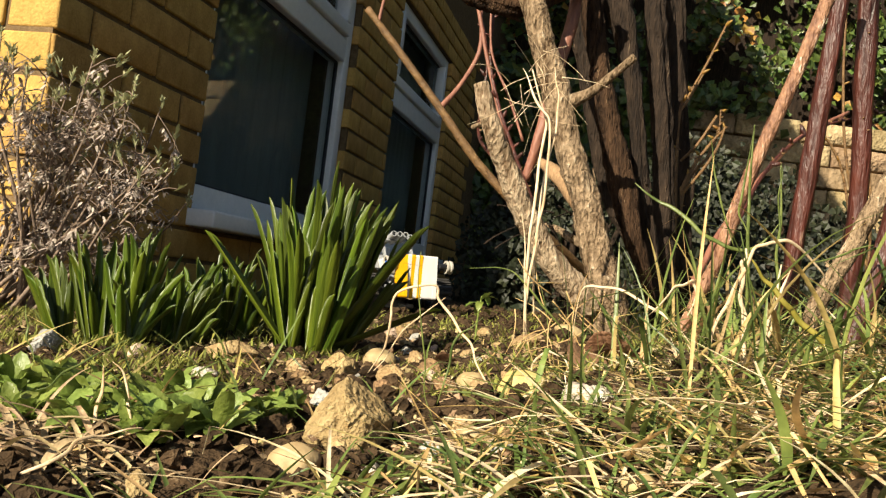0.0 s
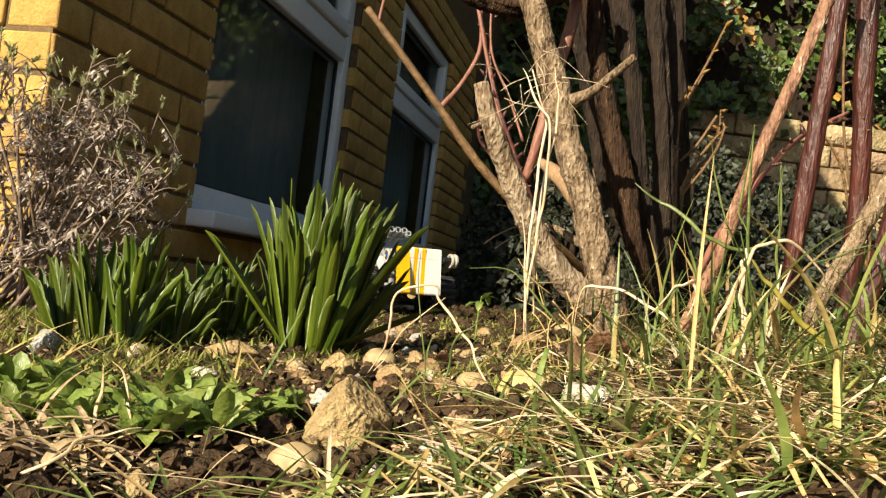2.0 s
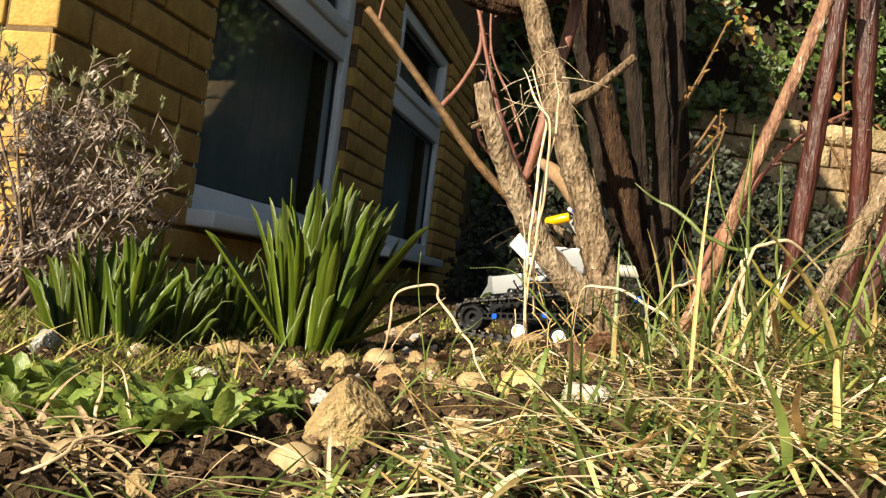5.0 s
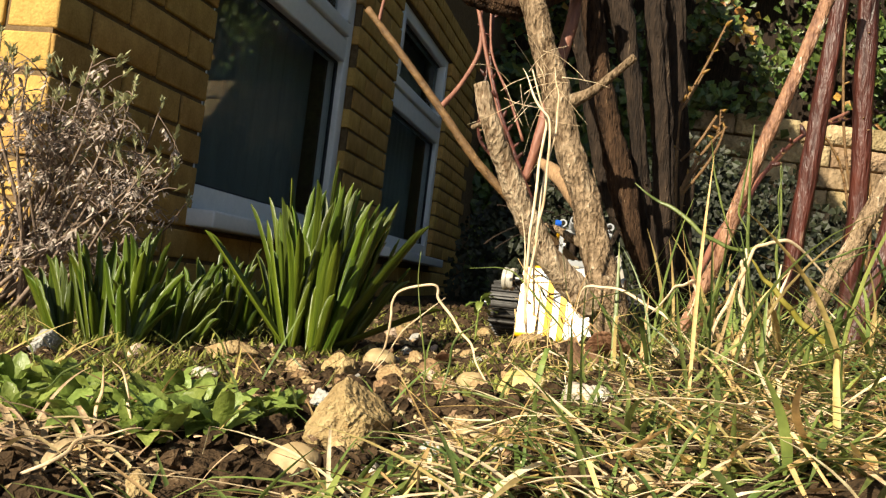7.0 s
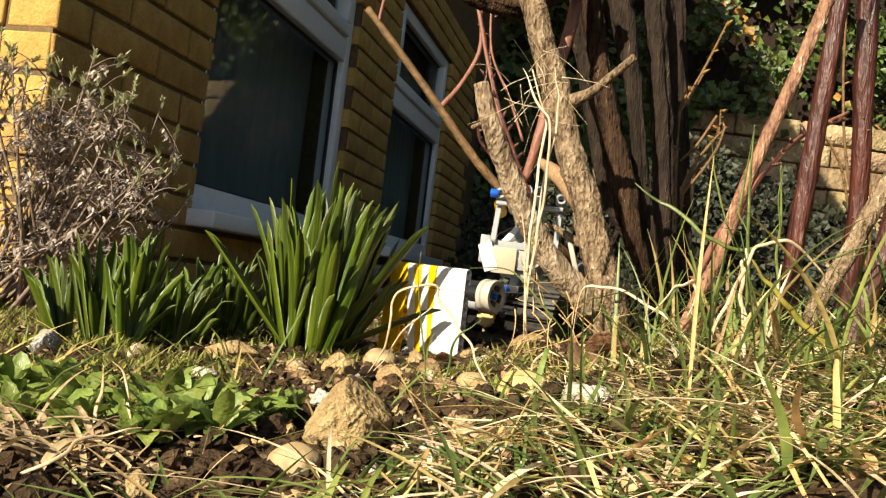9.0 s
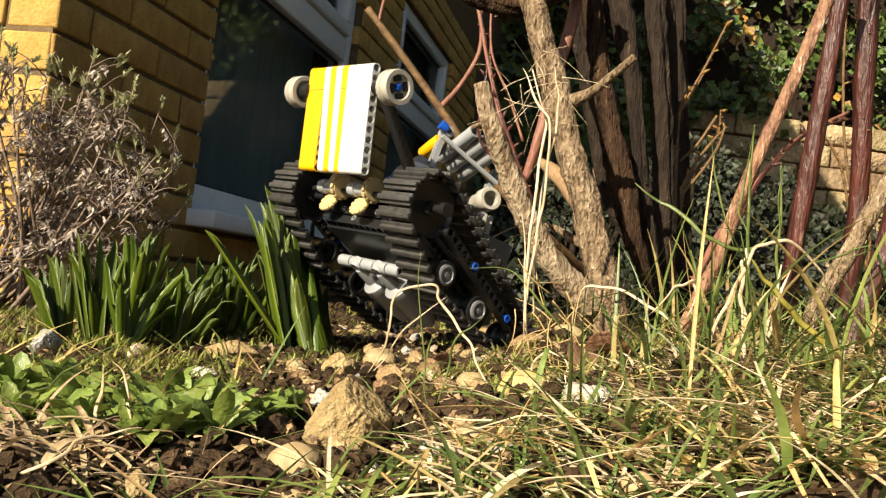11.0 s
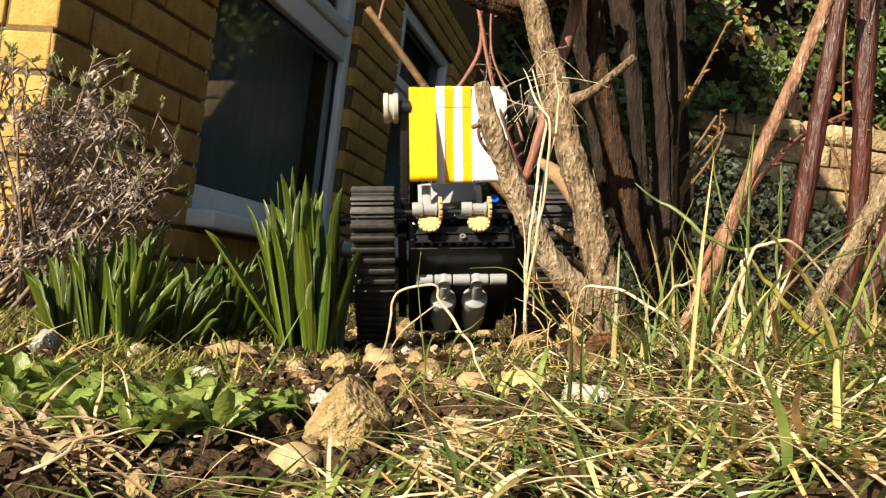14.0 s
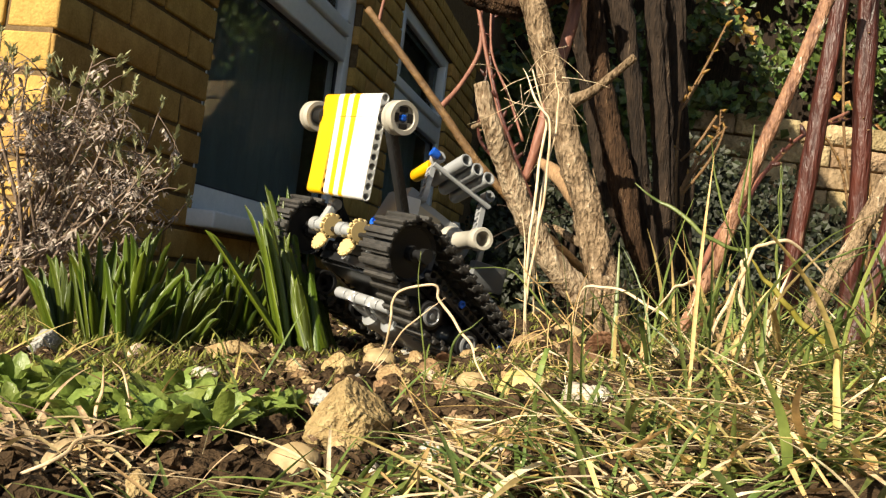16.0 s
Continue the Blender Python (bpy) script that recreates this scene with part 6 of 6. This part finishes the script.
def build_body():
    sx, sz = SPROCKET
    rp("hull", robot, P_BLACK, lambda bm: (add_box(bm, 0, 0, 40, 120, 96, 30, 2), add_box(bm, -60, 0, 38, 40, 84, 24, 2), add_box(bm, 50, 0, 62, 30, 70, 14, 1.5)), "black plastic hull")
    rp("drive_axle", robot, P_BLACK, lambda bm: add_lathe(bm, [(0, -62), (2.4, -62), (2.4, 62), (0, 62)], (sx + 8, 0, sz + 2), "y", 10))
    for y in (24, -20):
        rp("bevel_gear", robot, P_TAN, lambda bm: gear(bm, (sx + 10, y, sz + 4), 11, 3.6), "tan bevel gear")
        rp("bevel_gear", robot, P_TAN, lambda bm: gear(bm, (sx + 6, y - 10, sz - 9), 10, 3.2, "x"), "tan bevel gear")
        rp("bush", robot, P_GREY, lambda bm: add_lathe(bm, [(0, -11), (6, -11), (6.4, -9), (6.4, -2), (5, -1.5), (5, 9), (6.2, 9.4), (6.2, 11), (0, 11)], (sx + 12, y - 14, sz + 2), "y", 16), "grey axle bush")
    rp("bracket", robot, P_GREY, lambda bm: (add_box(bm, sx + 12, -32, sz + 14, 8, 8, 26, 1.5), add_lathe(bm, [(2.6, -4), (2.6, 4), (5, 4), (5, -4), (2.6, -4)], (sx + 12, -32, sz + 24), "y", 16)), "grey bracket")
    # front of the hull: black cross beams with pins and an axle end
    cross = liftarm_mesh(11, P_BLACK)
    for x, z in ((63.5, 31), (64.5, 40), (66.0, 56)):
        shared("cross_beam", cross, robot, Matrix.Translation((x * MM, -40 * MM, z * MM)) @ Matrix.Rotation(radians(90), 4, "Z") @ Matrix.Rotation(radians(90), 4, "X"))
    for y, z in ((-24, 40), (0, 31), (24, 40), (-8, 56)):
        rp("pin", robot, P_MID, lambda bm: add_lathe(bm, [(0, -3), (2.8, -3), (2.8, 5), (1.3, 5), (1.3, 3), (0, 3)], (66, y, z), "x", 12), "dark grey connector pin")
    rp("pin", robot, P_BLUE, lambda bm: add_lathe(bm, [(0, -4), (3.4, -4), (4.4, -1), (4.4, 4), (1.8, 4), (1.8, 2), (0, 2)], (sx + 4, 30, sz + 18), "x", 12), "blue connector pin")
    # underside: grey cross tube and two finned cylinders
    rp("cross_tube", robot, P_GREY, lambda bm: [add_lathe(bm, [(2.8, -7.8), (2.8, 7.8), (4.6, 7.8), (5.2, 7), (5.2, -7), (4.6, -7.8), (2.8, -7.8)], (30, y, 12), "y", 18) for y in (-34, -17, 0, 17, 34)], "grey cross tube of joined connectors")
    for y in (14, -16):
        rp("connector", robot, P_GREY, lambda bm: add_lathe(bm, ring_end(5.4, 9), (30, y, 11), "z", 18), "grey pin connector")
        rp("cylinder", robot, P_GREY, lambda bm: add_lathe(bm, [(0, 26), (5, 26), (6, 20), (6.4, 8), (12, 4), (12.5, -4), (11, -8), (11, -30), (8, -46), (3.5, -47), (3.5, -52), (0, -52)], (0, y, 10), "x", 20), "mid grey tapered cylinder with a white tip")
    # rear
    rp("rear_panel", robot, P_MID, lambda bm: (add_box(bm, -66, 0, 62, 44, 74, 22, 2), add_box(bm, -84, 0, 52, 22, 60, 30, 3, Matrix.Rotation(radians(28), 4, "Y"))), "dark grey sloped rear panel")
    for y in (-40, 40):
        rp("slope_panel", robot, P_GREY, lambda bm: add_box(bm, -58, y, 66, 40, 12, 22, 3, Matrix.Rotation(radians(-12), 4, "Y")), "light grey sloped panel")
    rp("white_plate", robot, P_WHITE, lambda bm: add_box(bm, -34, -38, 112, 46, 10, 34, 2, Matrix.Rotation(radians(38), 4, "Y")), "white tilted plate")
    rp("grey_plate", robot, P_MID, lambda bm: add_box(bm, -40, 44, 88, 40, 9, 24, 2, Matrix.Rotation(radians(20), 4, "Y")), "dark grey tilted plate")


TURRET = []


def build_turret():
    turret = rp("turret", robot, P_GREY, lambda bm: (add_box(bm, 22, 0, 84, 44, 66, 20, 1), add_box(bm, 22, 0, 98, 46, 72, 7, 0.6), add_box(bm, 20, 0, 72, 36, 40, 12, 1)), "light grey brick-built turret")
    TURRET.append(turret)
    for i in range(4):
        for j in range(7):
            rp("stud", turret, P_GREY, lambda bm: add_lathe(bm, [(0, 0), (2.4, 0), (2.4, 1.5), (2.1, 1.7), (0, 1.7)], (8 + 9 * i, -27 + 9 * j, 101.3), "z", 12))
    rp("side_box", turret, P_GREY, lambda bm: add_box(bm, 16, -39, 92, 56, 10, 28, 1.5), "light grey side box")
    rp("front_plate", turret, P_BEIGE, lambda bm: (add_box(bm, 46, -18, 82, 5, 24, 26, 1),), "beige front brick")
    rp("side_plate", turret, P_WHITE, lambda bm: add_box(bm, 46, -34, 84, 7, 14, 28, 1, Matrix.Rotation(radians(20), 4, "X")), "white tilted side plate")
    rp("barrel", turret, P_WHEEL, lambda bm: add_lathe(bm, [(0, -12), (11, -12), (13.5, -8), (13.5, 2), (10.5, 8), (7.8, 12), (7.8, 48), (9.8, 51), (9.8, 61), (9.2, 62), (6.6, 62), (6.2, 46), (0, 46)], (46, 12, 86), "x", 26), "pale grey round barrel with a ringed mouth")
    rp("bracket", turret, P_WHEEL, lambda bm: (add_box(bm, 34, 50, 92, 5, 5, 34, 1, Matrix.Rotation(radians(18), 4, "X")), add_box(bm, 12, 46, 110, 14, 8, 10, 2, Matrix.Rotation(radians(40), 4, "X"))), "pale bracket")
    rack = rp("tube_rack", turret, P_GREY, lambda bm: add_lathe(bm, [(0, -34), (2.4, -34), (2.4, 34), (0, 34)], (30, 0, 140), "y", 10), "rack of three grey tubes on two beams")
    beam = liftarm_mesh(7, P_GREY, 5.0)
    for y in (-31, 31):
        shared("rack_beam", beam, rack, Matrix.Translation((46 * MM, y * MM, 102 * MM)) @ Matrix.Rotation(radians(-125), 4, "Y"))
        rp("rack_ring", rack, P_GREY, lambda bm: add_lathe(bm, ring_end(5.6, 10), (20, y, 150), "x", 18, m=Matrix.Rotation(radians(-17), 4, "Y")), "grey ring end")
    for y in (-17, -3.5, 10):
        rp("tube", rack, P_GREY, lambda bm: add_lathe(bm, [(0, -30), (6.0, -30), (6.3, -28), (6.3, 25), (5.9, 26), (4.6, 26), (4.3, 12), (0, 14)], (28, y, 146), "x", 20, m=Matrix.Rotation(radians(-17), 4, "Y")), "grey tube with an open mouth")
    rp("yellow_sleeve", rack, P_YELLOW, lambda bm: add_lathe(bm, [(0, -16), (5.2, -16), (6.2, -14), (6.2, 12), (5, 14), (0, 14)], (4, -31, 138), "x", 18, m=Matrix.Rotation(radians(-17), 4, "Y")), "yellow sleeve")
    rp("pin", rack, P_BLUE, lambda bm: add_lathe(bm, [(0, -5), (3.6, -5), (4.6, -2), (4.6, 3), (2, 3), (2, 1), (0, 1)], (26, -38, 150), "y", 12, m=Matrix.Rotation(radians(180), 4, "X")), "blue connector pin")


build_body()
build_turret()

# the arm: two bent black beams, an axle with a wheel at each end, and hanging flail beams
def arm_beam(bm, y):
    for (x0, z0), (x1, z1) in (((-14, -8), (22, 0)), ((22, 0), (AXLE[0], AXLE[2]))):
        ln = math.hypot(x1 - x0, z1 - z0)
        m = Matrix.Rotation(-math.atan2(z1 - z0, x1 - x0), 4, "Y")
        add_box(bm, (x0 + x1) / 2, y, (z0 + z1) / 2, ln + 8, 7.8, 8, 2, m)
        n = int(ln / 8)
        for i in range(1, n + 1):
            t = i / (n + 0.5)
            add_lathe(bm, [(2.4, -4.3), (3.0, -4.3), (3.0, 4.3), (2.4, 4.3)], (x0 + (x1 - x0) * t, y, z0 + (z1 - z0) * t), "y", 10)


arm = rp("arm", robot, P_BLACK, lambda bm: arm_beam(bm, 51), "black bent lifting arm")
arm.location = Vector(PIVOT) * MM
rp("arm_beam", arm, P_BLACK, lambda bm: arm_beam(bm, -51), "black bent lifting arm beam")
rp("axle", arm, P_BLACK, lambda bm: add_lathe(bm, [(0, -64), (7, -64), (7, -46), (3.8, -45), (3.8, 45), (7, 46), (7, 64), (0, 64)], AXLE, "y", 16))
for side in (1, -1):
    w = rp("wheel", arm, [P_WHEEL, P_BLUE], lambda bm: (add_lathe(bm, wheel_profile(13.6, 13), (AXLE[0], (1.5 + side * 64.5), AXLE[2]), "y", 32), add_box(bm, AXLE[0], (1.5 + side * 64.5), AXLE[2], 5.4, 12, 2.4, 0.5, index=1), add_box(bm, AXLE[0], (1.5 + side * 64.5), AXLE[2], 2.4, 12, 5.4, 0.5, index=1)), "pale grey wheel with a blue centre")
    # solid black blocks stand in for the shaded openings between the spokes
    for i in range(4):
        a = i * math.pi / 2 + 0.78
        rp("spoke_gap_shade", arm, P_BLACK, lambda bm: add_box(bm, AXLE[0] + 6.6 * math.cos(a), (1.5 + side * 68.1), AXLE[2] + 6.6 * math.sin(a), 4.6, 3.4, 7.4, 0.8, Matrix.Rotation(-a, 4, "Y")), "black block standing for a shaded wheel opening")
FLAIL_YELLOW = liftarm_mesh(11, P_YELLOW, 7.92, 16.0)
FLAIL_WHITE = liftarm_mesh(11, P_WHITE, 7.92, 16.0)
FLAILS = []
for i, me in enumerate((FLAIL_YELLOW, FLAIL_YELLOW, FLAIL_YELLOW, FLAIL_WHITE, FLAIL_YELLOW, FLAIL_WHITE, FLAIL_YELLOW, FLAIL_WHITE, FLAIL_WHITE, FLAIL_WHITE, FLAIL_WHITE)):
    # counted from the machine's right side
    f = shared("flail_beam", me, arm, Matrix.Translation((AXLE[0] * MM, (-43 + 8 * i) * MM, AXLE[2] * MM)))
    tagged(f, "yellow hanging flail beam" if me is FLAIL_YELLOW else "white hanging flail beam")
    FLAILS.append(f)
lay_bricks()
lay_blocks()


def motions():
    rows = [(t, pose(x, y, z, roll, -pitch, yaw)) for t, x, y, z, yaw, pitch, roll, lift, swing, fan in ROBOT]
    walk(robot, rows)
    walk(arm, [(r[0], Matrix.Translation(Vector(PIVOT) * MM) @ Matrix.Rotation(radians(-r[7]), 4, "Y")) for r in ROBOT])
    # the turret turns on the hull
    turns = ((0.0, 0), (4.2, 0), (6.5, 10), (9.0, 30), (11.3, 70), (12.0, 60), (12.3, 80), (14.5, 82), (15.0, 90), (15.5, 80), (16.0, 74))
    walk(TURRET[0], [(t, Matrix.Translation((0.008, 0, 0.010)) @ Matrix.Rotation(radians(a), 4, "Z") @ Matrix.Translation((-0.020, 0, 0))) for t, a in turns])
    for i, f in enumerate(FLAILS):
        k = (0.7, 0.9, 1.0, -0.8, -1.0, -0.7, -0.6, 0.05, 0.15, 0.1, 0.2)[i]
        base = Vector((AXLE[0], -43 + 8 * i, AXLE[2])) * MM
        # beams hang down by their weight, whatever the machine's tilt; swing and fan open them
        walk(f, [(r[0], Matrix.Translation(base) @ Matrix.Rotation(radians(90 + r[5] + r[7] - r[8] - k * r[9]), 4, "Y")) for r in ROBOT])


    # leaves of the tall clump are pushed aside while the machine stands against them
    press = ((0.0, 0.0), (9.2, 0.0), (11.0, 1.0), (11.6, 1.0), (12.0, 0.6), (12.5, 0.4), (13.0, 0.55), (13.5, 0.6), (14.5, 0.6), (15.0, 0.65), (15.5, 0.68), (16.0, 1.0))
    for leaf, m, turn in PRESSED:
        at = Matrix.Translation(m.translation)
        back = 46 * max(0.0, min(1.0, turn / 34))
        walk(leaf, [(t, at @ Matrix.Rotation(radians(-back * k * k), 4, "X") @ Matrix.Rotation(radians(-turn * k), 4, "Y") @ at.inverted() @ m) for t, k in press])


# seconds, place, heading, nose-up tilt, roll, arm lift, swing and spread of the flail beams
ROBOT = [
    (0.0, -0.100, 1.808, -0.004, -67.3, 1.2, 2.0, -6.9, 4, 6),
    (1.7, -0.100, 1.808, -0.004, -67.3, 1.2, 2.0, -6.9, 4, 6),
    (2.0, -0.095, 1.681, -0.004, -65.2, 4.4, 2.2, -5.6, 6, 6),
    (2.5, -0.073, 1.565, -0.003, -65.7, 0.5, 2.3, -8.9, 4, 8),
    (3.0, -0.059, 1.524, -0.007, -83.6, 5.0, 1.0, 5.2, 6, 8),
    (3.5, 0.016, 1.275, -0.005, -25.3, 13.4, 0.4, 5.2, 8, 14),
    (4.0, 0.155, 1.075, 0.013, -3.7, -2.0, -0.5, 0.0, 5, 10),
    (6.5, 0.152, 0.990, 0.003, -97.7, 0.5, 4.5, -8.8, 0, 3),
    (7.0, 0.191, 1.115, 0.004, -108.0, -0.2, 0.9, -18.3, 12, 4),
    (7.5, 0.210, 1.100, 0.008, -100.0, 3.0, 3.0, 4.0, 10, 6),
    (8.0, 0.195, 1.080, 0.001, -108.0, 2.7, 2.9, -0.5, 12, 5),
    (8.5, 0.134, 1.114, 0.007, -114.2, 2.7, 2.9, 1.5, 12, 5),
    (9.0, 0.088, 0.862, 0.004, -128.5, -0.8, -0.8, -28.6, -3, 9),
    (11.3, -0.051, 0.715, 0.050, -135.6, 37.5, -1.3, -4.1, 1, 1.5),
    (11.5, -0.049, 0.703, 0.048, -133.9, 40.3, 0.3, -8.2, 1, 1.5),
    (12.0, -0.014, 0.690, 0.000, -136.6, -1.9, -6.2, -29.1, 12, 10),
    (12.5, 0.041, 0.917, 0.030, -121.5, 20.0, 3.9, -1.8, -14, 3),
    (13.0, 0.010, 0.812, 0.029, -116.4, 19.5, 7.0, -1.3, 5, 24),
    (13.5, 0.022, 0.789, 0.048, -92.0, 37.4, 9.0, 9.0, -5, 14),
    (14.0, 0.023, 0.786, 0.044, -92.6, 35.5, 9.3, 8.7, 2, 8),
    (14.5, 0.027, 0.878, 0.006, -118.0, 10.2, -0.1, 13.5, 4, 2),
    (15.0, 0.037, 0.858, -0.010, -135.7, 0.8, -2.1, 11.6, 3, 1.5),
    (15.5, -0.026, 0.812, 0.013, -144.4, 21.4, -5.3, 6.0, 6, 2),
    (16.0, -0.048, 0.743, 0.019, -138.1, 26.5, -5.8, 12.2, 1, 1.5),
]
motions()
